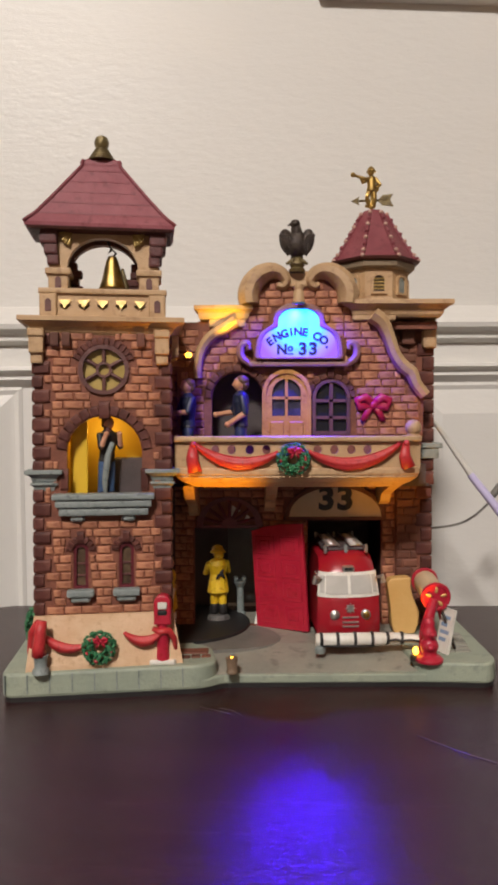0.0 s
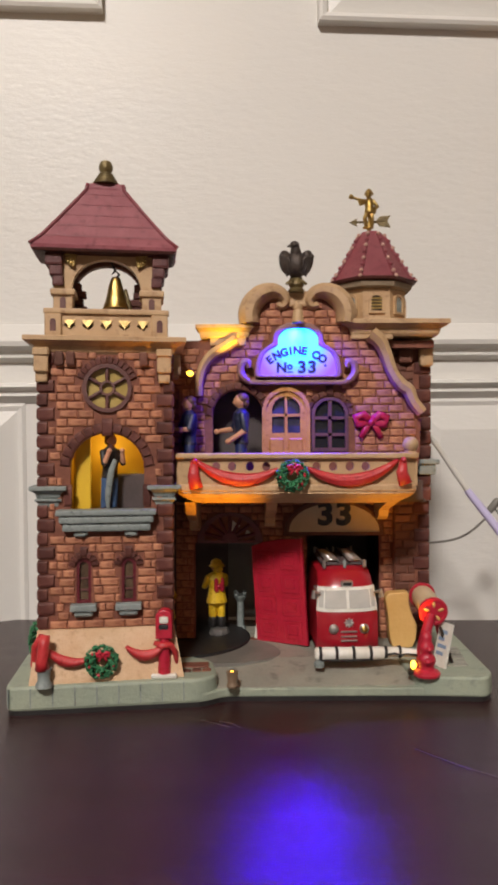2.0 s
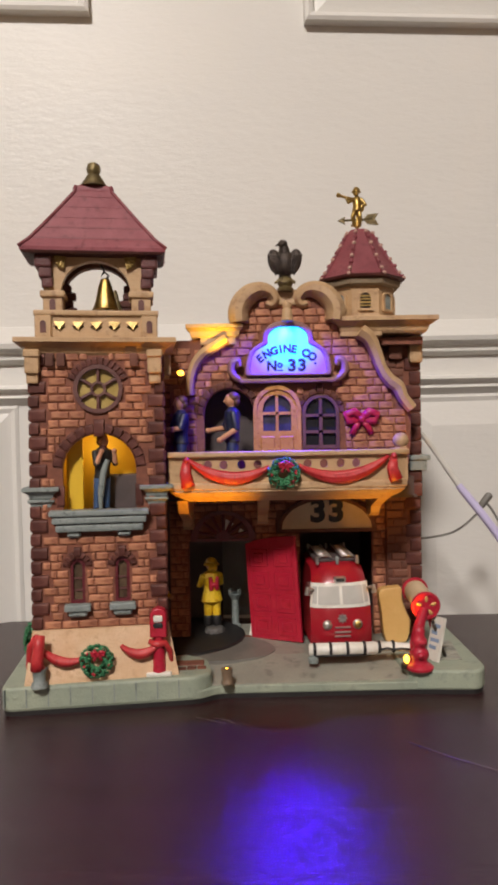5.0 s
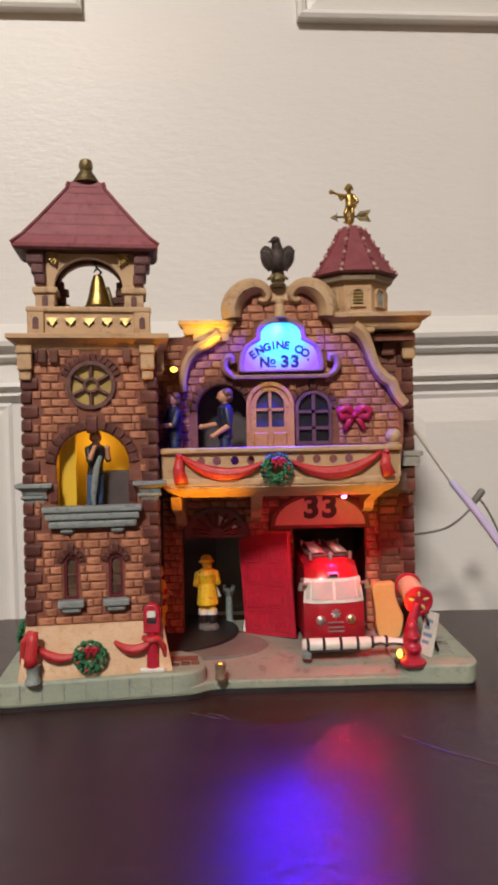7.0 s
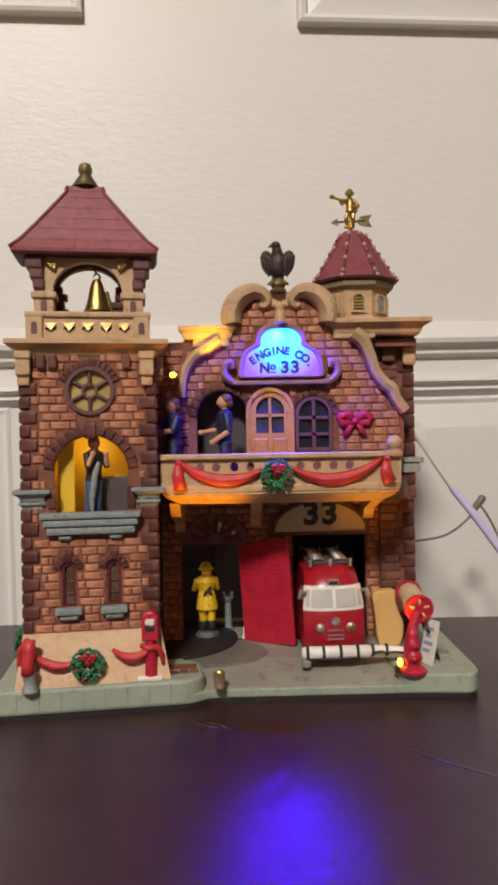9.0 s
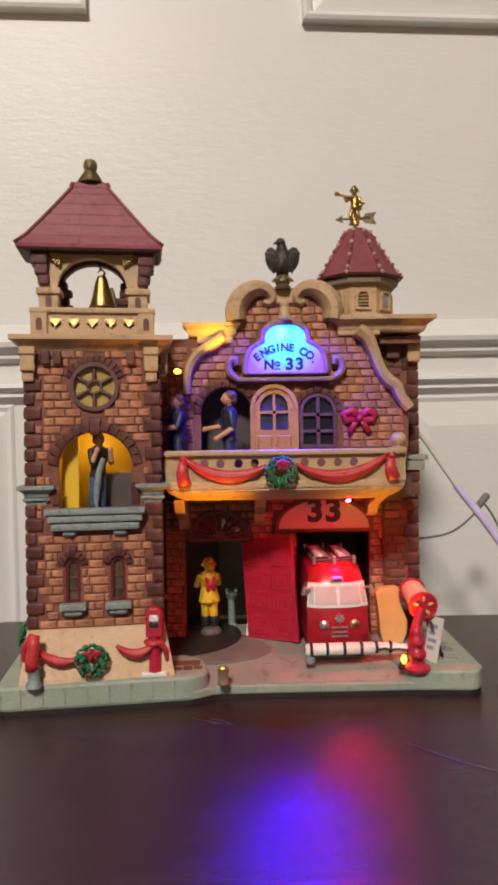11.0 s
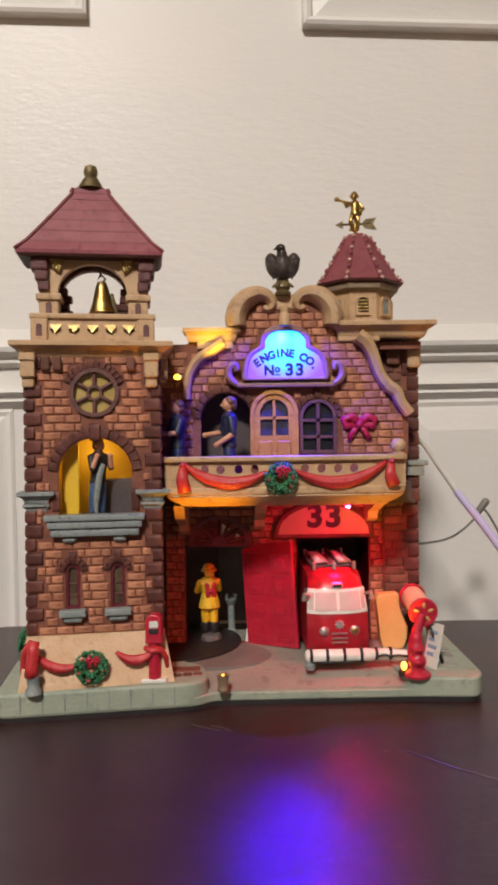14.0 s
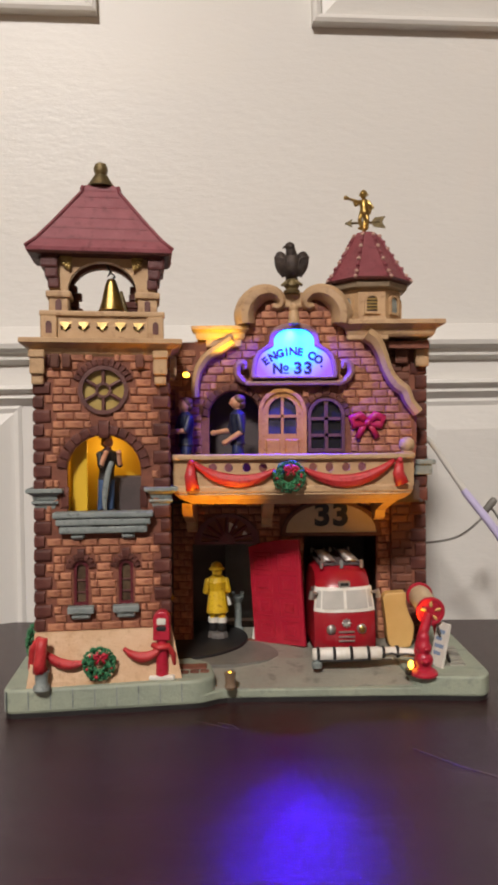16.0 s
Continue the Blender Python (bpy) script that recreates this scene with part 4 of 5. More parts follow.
# ---- details of the upper storey ----
door = part("balcony_door", plate(arch(19.1, 122, 12.2, 149.2), [arch(19.1, 137, 8.0, 149.4, 8.2)], 402, 405.5), WOODDOOR, hall, "arched wooden balcony door with small panes")
part("door_frame", plate(arch(19.1, 122, 13.6, 149.2, 13.6), [arch(19.1, 121, 11.4, 149.2, 11.4)], 400.8, 405.2), WOODDOOR, door)
part("glazing_bar", box(18.3, 19.9, 402.6, 404.2, 137, 157.4), WOODDOOR, door)
part("glazing_bar", box(11.2, 27, 402.6, 404.2, 146.2, 147.8), WOODDOOR, door)
part("pane", plate(arch(19.1, 136, 8.6, 149.4, 8.8), (), 404.6, 405.4), material("blue_grey_pane", (0.030, 0.030, 0.055), 0.15, (0.06, 0.055, 0.10), 120), door)
for x0, x1 in ((9.6, 17.8), (20.4, 28.6)):
    part("door_panel", box(x0, x1, 401.2, 403, 125, 134, 0.7), WOODDOOR, door)
win = part("arched_window", plate(w2, [arch(44, 128.5, 8.6, 147, 8.6)], 402.4, 406), FRAMEBROWN, hall, "arched window with brown glazing bars")
part("glazing_bar", box(43, 45, 403, 405, 128, 156), FRAMEBROWN, win)
for z in (135.2, 144.6):
    part("glazing_bar", box(35, 53, 403, 405, z, z + 1.7), FRAMEBROWN, win)
part("pane", plate(arch(44, 127, 9.4, 147, 9.4), (), 405.2, 406), material("dark_pane", (0.012, 0.012, 0.015), 0.25, (0.02, 0.02, 0.025), 120, spec=0.25), win)

# ---- lit sign above the balcony ----
HALF = ((21.0, 170.0), (21.7, 172.0), (20.8, 178.4), (18.6, 183.0), (14.4, 185.4), (11.4, 186.9), (11.7, 189.4), (11.3, 192.0), (8.9, 195.0), (5.2, 196.6))
SH = [(26.1 + w, z) for w, z in HALF] + [(26.1 - w, z) for w, z in reversed(HALF)]
sign = empty("lit_sign", mm(-0.4, 7.5, -0.8, 0, LEAN, 0), "bell-shaped sign glowing blue with dark lettering on the gable", "sign")


def grown(pts, k, cx=26.1, cz=181):
    out = []
    for x, z in pts:
        d = Vector((x - cx, z - cz))
        d = d * ((d.length + k) / d.length)
        out.append((cx + d.x, cz + d.y))
    return out


part("sign_panel", plate(rounded(SH, 2, 2), (), 390.5, 396), SIGNGLOW, sign, "translucent panel lit from behind")
part("sign_frame", plate(rounded(grown(SH, 3.0), 2, 2), [rounded(grown(SH, -0.3), 2, 2)], 389.4, 397, 0.8), SIGNRIM, sign, "raised moulded rim")
for ch, lx, lz, la in (("E", 10.2, 178.3, 36), ("N", 14.2, 180.9, 27), ("G", 18.3, 182.6, 16), ("I", 21.9, 183.5, 7), ("N", 25.6, 183.8, 0), ("E", 29.4, 183.4, -9),
                       ("C", 35.8, 181.2, -24), ("O", 39.6, 179.1, -33), (".", 42.2, 176.6, -36)):
    letters(ch, 6.0, (lx, 390.2, lz), BLACK, sign, "letter", la, 0.2, 0.31)
letters("N", 7.6, (16.8, 390.2, 174.0), BLACK, sign, "letter", 0, 0.2, 0.34)
letters("o", 5.6, (21.4, 390.2, 175.0), BLACK, sign, "letter", 0, 0.2, 0.26)
part("underline", box(19.8, 23.0, 390.0, 390.6, 171.4, 172.1), NAVY, sign)
for cx in (28.2, 33.9):
    letters("3", 9.2, (cx, 390.2, 174.2), BLACK, sign, "numeral", 0, 0.2, 0.4, 1.05)
part("sign_ledge", box(-1.5, 53.5, 391, 397.2, 165.0, 167.4, 0.8, 2), SIGNRIM, sign)
hood = part("lamp_head", lathe([(0.05, 208), (2.2, 207.4), (2.7, 205.8), (2.2, 204.4), (2.7, 203.6), (3.0, 199.8), (3.5, 197.4)], 16, caps=False, m=Matrix.Translation((25.2, 378.5, 0))), TAN, sign, "small lamp hood over the panel", smooth=True)
part("bulb", ball(25.2, 379, 200.4, 1.9), BLUEBULB, hood, "glowing blue bulb")
part("lamp_arm", tube([(25.2, 379, 207), (25.2, 387, 209.4), (25.2, 398, 208)], 1.1, 8), TAN, sign)
for s in (-1, 1):
    part("curl", strand([(26.1 + s * 22, 394, 166.2), (26.1 + s * 28, 393, 167.2), (26.1 + s * 32.0, 393, 171.4), (26.1 + s * 31.4, 393, 176.6), (26.1 + s * 28.2, 393, 177.6), (26.1 + s * 27.4, 393, 174.4)], 1.9, 8, radii=[1.4, 1.9, 2.3, 2.3, 2.1, 1.8]), SIGNRIM, sign, smooth=True)

# ---- bow, garlands and wreaths ----


def wreath(name, m, r, label, tail=True):
    w = empty(name, m, label, "wreath", "wreaths on the firehouse")
    rnd = random.Random(name + str(m.translation.x))
    b = bmesh.new()
    for i in range(330):
        a, q, s = rnd.uniform(0, math.tau), rnd.uniform(0, math.tau), rnd.uniform(0.07, 0.14) * r
        rr = r * 0.66 + math.cos(q) * r * 0.28
        p = Vector((rr * math.cos(a), math.sin(q) * r * 0.24, rr * math.sin(a)))
        ball(p.x, p.y, p.z, s, s * 0.6, s * 0.8, bm=b, n=6, turn=Euler((rnd.uniform(0, 3), rnd.uniform(0, 3), rnd.uniform(0, 3))).to_matrix().to_4x4())
    part("foliage", b, GREEN, w, "green leafy ring")
    for i in range(7):
        a = rnd.uniform(0, math.tau)
        part("berry", ball(0.72 * r * math.cos(a), -r * 0.26, 0.72 * r * math.sin(a), r * 0.085, n=8), RED, w)
    bow(w, r * 0.1, -r * 0.3, r * 0.45, r * 0.32, RED, tail)
    return w


def bow(parent, x, y, z, s, mat, tail=True):
    for k in (-1, 1):
        part("bow_loop", tube([(x, y, z), (x + k * s * 0.6, y - s * 0.2, z + s * 0.55), (x + k * s * 1.15, y - s * 0.1, z + s * 0.35), (x + k * s * 1.0, y, z - s * 0.15), (x, y, z)], s * 0.33, 8, flat=0.8), mat, parent)
        if tail:
            part("bow_tail", tube([(x, y, z), (x + k * s * 0.4, y - s * 0.1, z - s * 0.5), (x + k * s * 0.75, y, z - s * 1.15)], s * 0.24, 6, flat=0.5), mat, parent)
    part("bow_knot", ball(x, y - s * 0.15, z, s * 0.3, n=8), mat, parent)


wreath("wreath", mm(21.8, 362.0, 114.2, 0, LEAN), 8.6, "green wreath with red bow on the balcony front")
wreath("wreath", tower.matrix_world @ mm(-3.4, -10.0, 24.6), 8.5, "green wreath with red bow on the tower plinth")
wreath("wreath", tower.matrix_world @ mm(-38.6, 22, 29, 0, 0, 80), 9.4, "green wreath on the side of the plinth", False)
gable_bow = empty("ribbon_bow", mm(69.2, 402.6, 141.5, 0, LEAN), "dark pink ribbon bow on the brick gable wall", "bow")
bow(gable_bow, 0, 0, 0.5, 7.6, MAGENTA)


def swag(name, m, pts, r, label, tails=()):
    g = empty(name, m, label, "garland", "red ribbon garlands")
    n = 17
    for k, dz in enumerate((0.0, 1.0, -1.0)):
        line, rad = [], []
        for i in range(n):
            t = i / (n - 1)
            x = pts[0][0] + (pts[1][0] - pts[0][0]) * t
            y = pts[0][1] + (pts[1][1] - pts[0][1]) * t
            z = pts[0][2] + (pts[1][2] - pts[0][2]) * t - 4 * pts[2] * t * (1 - t) * (1 + 0.16 * dz)
            line.append((x, y - 0.5 * (k == 0), z))
            rad.append(r * (0.45 + 0.5 * math.sin(math.pi * t)))
        part("drape", tube(line, r, 8, radii=rad), RIBBON, g)
    for x, y, z, h, w in tails:
        part("tail", tube([(x, y, z), (x - w * 0.3, y - 0.6, z - h * 0.5), (x + w * 0.4, y - 0.2, z - h)], 1, 8, radii=[1.8, 3.0, 3.6], flat=0.5), RIBBON, g)
        part("knot", ball(x, y - 0.4, z, 1.7, n=8), RIBBON, g)
    return g


HALL = hall.matrix_world
swag("garland", HALL @ mm(0, 0, 0), ((-29, 366.0, 122), (13, 364.6, 118), 7.5), 2.3, "red ribbon garland along the balcony front", [(-30, 365.6, 122, 14, 2)])
swag("garland", HALL @ mm(0, 0, 0), ((28, 364.6, 118.5), (75, 366.6, 122.5), 8.5), 2.3, "red ribbon garland along the balcony front", [(78, 367, 122.5, 12.5, 3)])
T8 = tower.matrix_world
swag("garland", T8 @ mm(0, 0, 0), ((-32, -7.6, 33), (-10, -8.8, 26), 4.6), 2.0, "red ribbon garland on the tower plinth")
swag("garland", T8 @ mm(0, 0, 0), ((8.6, -7.6, 31), (28, -8.6, 31.5), 5.0), 2.0, "red ribbon garland on the tower plinth")

# ---- eagle, turret and weather vane ----
eagle = bmesh.new()
ball(0, 0, 8.6, 5.4, 4.8, 7.4, bm=eagle)
for s in (-1, 1):
    ball(s * 5.0, 0.6, 9.8, 3.9, 3.6, 6.8, bm=eagle, turn=pose(0, 0, 0, 0, s * 14, 0))
    limb((s * 4.6, 0.4, 11.4), (s * 6.9, 0.2, 13.2), 3.2, 2.2, eagle)
    for k in range(4):
        limb((s * (8.2 - k * 1.3), -1.6 - k * 0.5, 12.6 - k * 0.4), (s * (4.8 - k * 1.0), -1.2 - k * 0.6, 2.6 + k * 0.4), 1.1, 0.5, eagle, n=6)
limb((0, -0.2, 12.6), (-0.6, -1.2, 17.6), 3.5, 2.3, eagle)
ball(-1.0, -1.6, 18.4, 2.6, 2.6, 2.3, bm=eagle)
limb((-2.6, -2.4, 18.4), (-4.7, -3.2, 17.2), 1.0, 0.35, eagle)
ball(0, 1.5, 1.4, 3.4, 2.4, 3.4, bm=eagle)
thing("eagle_statue", eagle, BRONZE, "dark bronze eagle with folded wings on the gable", "statue", HALL @ mm(24.9, 401, 222.4) @ Matrix.Scale(1.08, 4), smooth="all")
perch = lathe([(4.2, 216.0), (4.6, 217.6), (3.4, 218.6), (4.4, 220.2), (4.0, 221.8), (2.6, 224)], 12, m=Matrix.Translation((24.9, 401, 0)))
for i in range(6):
    a = math.tau * i / 6
    limb((24.9 + 2 * math.cos(a), 401 + 2 * math.sin(a), 223.5), (24.9 + 5.4 * math.cos(a), 401 + 4.4 * math.sin(a), 221.0), 1.0, 0.8, perch)
part("perch", perch, OLDGOLD, hall, "gilded perch", smooth=True)

TX, TY = 73.6, 440
turret = empty("turret", HALL @ mm(TX, TY, 0) @ Matrix.Diagonal((1.1, 1.1, 1, 1)), "octagonal tan turret with a beaded red roof", "turret")
oct_turn = Matrix.Rotation(radians(22.5), 4, "Z")
part("drum", lathe([(20.4, 199), (20.4, 203.5), (19.2, 205), (18.9, 206), (18.9, 224), (20.6, 225.5), (21, 227)], 8, m=oct_turn), TAN, turret)
for i in range(8):
    wob = part("louvre_window", plate(arch(0, 207.8, 4.2, 215.8, 4.0), [arch(0, 209.2, 2.9, 215.6, 2.8)], -18.9, -17.2), TAN, turret, m=Matrix.Rotation(math.tau * i / 8, 4, "Z"))
    part("backing", plate(arch(0, 208.6, 3.4, 215.6, 3.4), (), -17.75, -17.5), DARKIN, wob)
    if i % 2:
        part("oval_panel", plate(arch(0, 209.4, 2.6, 215.4, 2.6), (), -18.3, -17.7), GREYSTONE, wob, "grey blind panel")
        continue
    for k in range(4):
        part("slat", box(-3.0, 3.0, -18.7, -17.8, 210.4 + k * 1.9, 211.3 + k * 1.9), GOLDPAINT, wob)
part("eave_rim", lathe([(21.5, 226.6), (25.0, 227.4), (25.8, 228.6), (23.8, 229.2)], 8, m=oct_turn), MAROONSTONE, turret)
# The frieze is a darker tan than the drum below.
part("frieze", lathe([(20.9, 222.8), (22.4, 223.6), (23.0, 226.4), (21.0, 226.9)], 8, m=oct_turn), material("dark_tan_paint", (0.22, 0.165, 0.105), 0.6, (0.30, 0.23, 0.15), 120, 0.4, 600), turret, "dark tan frieze under the eaves")
rp = [(24.0, 228.4), (22.6, 230.4), (18.6, 237.4), (14.6, 244.6), (10.6, 252), (7.2, 258.4), (5.6, 260.6), (2.2, 261.6)]
part("roof", lathe(rp, 8, m=oct_turn), ROOF, turret, "red panelled roof")
for i in range(8):
    a = math.tau * (i + 0.5) / 8
    pts = [(r * math.cos(a), r * math.sin(a), z) for r, z in rp[:6]]
    rib = part("rib", tube(pts, 0.9, 6), ROOF, turret)
    for k in range(9):
        t = k / 8 * 4.9
        j = int(t)
        p = Vector(pts[j]).lerp(Vector(pts[j + 1]), t - j)
        part("bead", ball(p.x * 1.03, p.y * 1.03, p.z + 0.6, 1.25, n=6), BEAD if k % 2 == 0 else ROOF, rib)
vane = empty("weather_vane", HALL @ mm(TX - 1.0, TY, 260.0), "gilt weather vane with a trumpeting figure and arrow", "weather vane")
part("spindle", lathe([(2.6, 0), (2.0, 1.2), (1.0, 2.2), (1.6, 3.4), (0.8, 4.6), (0.8, 12), (1.2, 12.5)], 12), GOLD, vane, smooth=True)
ar = tube([(-9, 0, 7.4), (9.5, 0, 7.9)], 0.75, 6)
plate([(-12.2, 7.2), (-7.4, 4.9), (-8.2, 7.3), (-7.4, 9.8)], (), -0.6, 0.6, bm=ar)
plate([(3.8, 7.8), (6.4, 10.8), (13.2, 11.6), (11.2, 8.0), (13.2, 4.2), (6.4, 5.0)], (), -0.6, 0.6, bm=ar)
part("arrow", ar, OLDGOLD, vane)
fg = lathe([(2.6, 12.5), (3.0, 14), (2.5, 16), (2.9, 19.2), (2.3, 21.4), (1.2, 22.4)], 12)
for sx in (-1, 1):
    limb((sx * 1.3, 0, 13.5), (sx * 2.3 - 0.6, -1.2, 9.4), 1.6, 1.3, fg)
    limb((sx * 2.3 - 0.6, -1.2, 9.4), (sx * 1.7, 0.4, 4.6), 1.3, 1.1, fg)
    limb((sx * 1.7, 0.2, 4.2), (sx * 1.7 - 1.6, -0.8, 4.0), 1.0, 0.8, fg)
ball(-0.4, -0.4, 24.0, 1.9, bm=fg)
lathe([(3.0, 24.6), (2.8, 25.2), (2.0, 26.8), (0.8, 28.0)], 12, fg, Matrix.Translation((-0.2, 0, 0)))
limb((-2.0, -1.4, 19.6), (-10.0, -1.8, 22.0), 1.2, 0.7, fg)
limb((-9.6, -1.8, 21.9), (-11.6, -1.9, 22.6), 0.8, 1.5, fg)
limb((-2.4, -0.4, 20.4), (-5.4, -1.4, 18.2), 1.4, 1.1, fg)
limb((-5.4, -1.4, 18.2), (-6.6, -1.8, 20.6), 1.0, 0.9, fg)
limb((2.4, 0, 20.4), (5.0, -1.0, 16.8), 1.4, 1.1, fg)
limb((5.0, -1.0, 16.8), (2.6, -2.4, 14.8), 1.1, 0.9, fg)
ball(2.6, 1.0, 15.2, 2.2, 1.6, 2.6, bm=fg)
part("figure", fg, GOLD, vane, smooth="all")

# ---- painted figurines ----


DARKSHIRT = material("dark_shirt_paint", (0.012, 0.016, 0.035), 0.45, (0.02, 0.026, 0.05), 200)


def figurine(name, m, label, coat, legs, skirt=0.0, hat=None, hair=HAIR, arms="down", height=46.0, extra=None, back=None, stripe=None, group="figurines"):
    """A cast figurine, facing local -x, standing on the ground plane."""
    k = height / 46.0
    mats = [coat, legs, SKIN, hair, hat or hair, extra or WHITE, BLACK]
    b = bmesh.new()
    for s in (-1, 1):
        limb((s * 1.2, s * 2.2, 1.6), (s * 0.4, s * 2.0, 19), 2.0, 2.7, b, 1)
        ball(s * 1.2 - 1.2, s * 2.2, 1.1, 3.2, 1.9, 1.3, bm=b, mat=6)
        if hat:
            limb((s * 1.2, s * 2.2, 1.6), (s * 0.95, s * 2.15, 6.0), 2.5, 2.6, b, 6)
        if stripe:
            lathe([(2.9, 6.0), (2.9, 9.4)], 10, b, Matrix.Translation((s * 0.9, s * 2.2, 0)), 5)
    if skirt:
        lathe([(4.6, 19 - skirt), (5.4, 20 - skirt), (4.6, 22), (3.8, 27), (4.9, 33), (4.0, 36), (1.8, 37.6)], 14, b, Matrix.Diagonal((0.92, 1.12, 1, 1)))
    else:
        lathe([(3.3, 18), (3.9, 20), (3.7, 25), (4.6, 31.5), (4.2, 35), (1.8, 37.4)], 14, b, Matrix.Diagonal((0.85, 1.2, 1, 1)))
    pairs = {"down": ((0, -1.0), (-3.0, 0.5)), "reach": ((-3.2, -0.6), (-11.0, 1.6)), "fold": ((-2.5, 0), (-5.5, 3.0)), "up": ((-3, 0), (-4.5, 10))}
    for s in (-1, 1):
        (ex, ez), (hx, hz) = pairs[arms]
        sh, el, ha = (0, s * 4.9, 34), (ex, s * 6.3, 27.5 + ez), (hx, s * 4.2, 24.0 + hz if arms != "up" else 31 + hz * 0.4)
        if arms == "reach" and s < 0:
            el, ha = (1.0, s * 6.4, 26.0), (-6.6, s * 5.0, 20.6)
        limb(sh, el, 1.9, 1.6, b)
        limb(el, ha, 1.5, 1.2, b, 0 if hat else 2)
        ball(*ha, 1.5, bm=b, mat=2, n=8)
    limb((0, 0, 36), (-0.3, 0, 38.5), 1.5, 1.5, b, 2)
    ball(-0.6, 0, 40.8, 2.9, 2.7, 3.5, bm=b, mat=2)
    ball(-3.4, 0, 40.4, 0.7, 0.6, 0.7, bm=b, mat=2, n=6)
    if hat:
        ball(0.2, 0, 43.4, 3.4, 3.2, 3.0, bm=b, mat=4)
        lathe([(3.2, 42.2), (4.4, 41.4), (4.4, 41.9), (3.2, 43.2)], 16, b, Matrix.Translation((1.0, 0, 0)), 4)
        ball(2.6, 0, 39.5, 1.6, 2.8, 2.6, bm=b, mat=4)
    else:
        ball(0.7, 0, 42.2, 3.1, 3.1, 2.9, bm=b, mat=3)
        ball(1.8, 0, 40.2, 2.0, 2.7, 2.6, bm=b, mat=3)
        for s in (-1, 1):
            ball(0.4, s * 5.0, 33.6, 1.0, 0.7, 1.3, bm=b, mat=5, n=8)
        lathe([(3.95, 19.2), (4.1, 20.0), (3.95, 20.8)], 14, b, Matrix.Diagonal((0.9, 1.2, 1, 1)), 6)
    if back == "axe":
        limb((4.6, -1.8, 25.0), (4.4, 1.6, 30.0), 0.7, 0.7, b, 6)
        limb((4.6, 2.2, 25.0), (4.6, 0.6, 29.0), 0.7, 0.7, b, 6)
        box(4.4, 5.2, -1.6, 1.4, 26.4, 27.6, bm=b, mat=6)
    if back == "hose":
        for s in (-1, 1):
            limb((3.8, s * 1.6, 25.5), (3.6, s * 1.8, 33), 1.3, 1.2, b, 5)
        limb((-4.0, 3.4, 22), (-5.4, 3.0, 31), 1.0, 1.0, b, 5)
        ball(4.4, 0, 28.5, 1.2, 2.0, 1.8, bm=b, mat=5, n=8)
    if back == "tool":
        limb((-4.5, 5.0, 26), (-3.0, 7.0, 17), 0.9, 1.4, b, 5)
    bmesh.ops.scale(b, vec=(k * (1.22 if hat else 1.08), k * (1.22 if hat else 1.08), k), verts=b.verts)
    ob = tagged(new(name, finish(b, name, mats)), label, "figurine", group)
    ob.matrix_world = m
    return ob


turning = [
    figurine("fireman_figurine", mm(0, 0, 0), "yellow-coated fireman figurine with an axe badge on its back", YELLOW, YELLOW, 5, YELLOW, arms="fold", height=42, extra=GREYSTONE, back="axe", group="figurines on the turntable"),
    figurine("fireman_figurine", mm(0, 0, 0), "yellow-coated fireman figurine with pale boot stripes", YELLOW, YELLOW, 7, YELLOW, arms="down", height=42, extra=WHITE, back="tool", stripe=True, group="figurines on the turntable"),
    figurine("fireman_figurine", mm(0, 0, 0), "yellow-coated fireman figurine carrying a red hose pack", YELLOW, YELLOW, 3, YELLOW, arms="fold", height=42, extra=RED, back="hose", group="figurines on the turntable"),
]
figurine("officer_figurine", HALL @ mm(-6.2, 386, 110, 0, 0, 8), "navy-uniformed officer figurine reaching out on the balcony", DARKSHIRT, NAVY, 0, None, arms="reach", height=49.5)
figurine("officer_figurine", HALL @ mm(-35.0, 393, 110, 0, 0, 25), "navy-uniformed officer figurine standing by the brick pier", DARKSHIRT, NAVY, 0, None, HAIR, arms="fold", height=48.5)
figurine("keeper_figurine", T8 @ mm(-0.6, 8, 97.6, 0, -3, 130), "figurine in dark shirt and jeans in the tower window", BLACK, DENIM, 0, None, arms="up", height=41)
hose = empty("fire_hose", T8 @ mm(0, 0, 0), "grey hose hanging in the tower window", "hose")
part("hose_length", strand([(-0.6, 3.6, 97.6), (-0.8, 3.0, 104), (0, 2.6, 111), (1.0, 3.0, 118), (3.0, 4, 124)], 1.6, 8, radii=[0.8, 1.4, 1.8, 1.7, 1.3]), GREYSTONE, hose, smooth=True)
part("pole", tube([(1.6, 6, 118), (0.0, 6, 139)], 1.9, 8), QUOIN, hose)

# ---- turntable, pedestal and red door ----
TC = (-43.5, 432.0)
ROCK = material("rock_paint", (0.075, 0.07, 0.065), 0.6, (0.14, 0.13, 0.12), 200, 0.5, 700)
turntable = empty("turntable", mm(*TC, 12.6), "black round turntable let into the bay floor", "turntable")
part("disc", lathe([(41.2, 0), (42.2, 0.4), (42.2, 1.6), (41.6, 2.0)], 64), BLACK, turntable)
for i in range(3):
    a = math.tau * i / 3
    part("figure_base", lathe([(7.4, 1.8), (7.0, 3.4), (6.2, 4.6), (5.6, 4.9)], 10, m=Matrix.Translation((24.2 * math.cos(a), 24.2 * math.sin(a), 0)) @ Matrix.Diagonal((1, 0.85, 1, 1))), ROCK, turntable, "dark grey rock base")
ped = lathe([(4.0, 0), (4.0, 1.5), (2.6, 3), (2.4, 24), (3.4, 26), (4.6, 28.5), (4.6, 30)], 10)
box(-4.6, -1.8, -2, 2, 29, 33.5, 0.5, bm=ped)
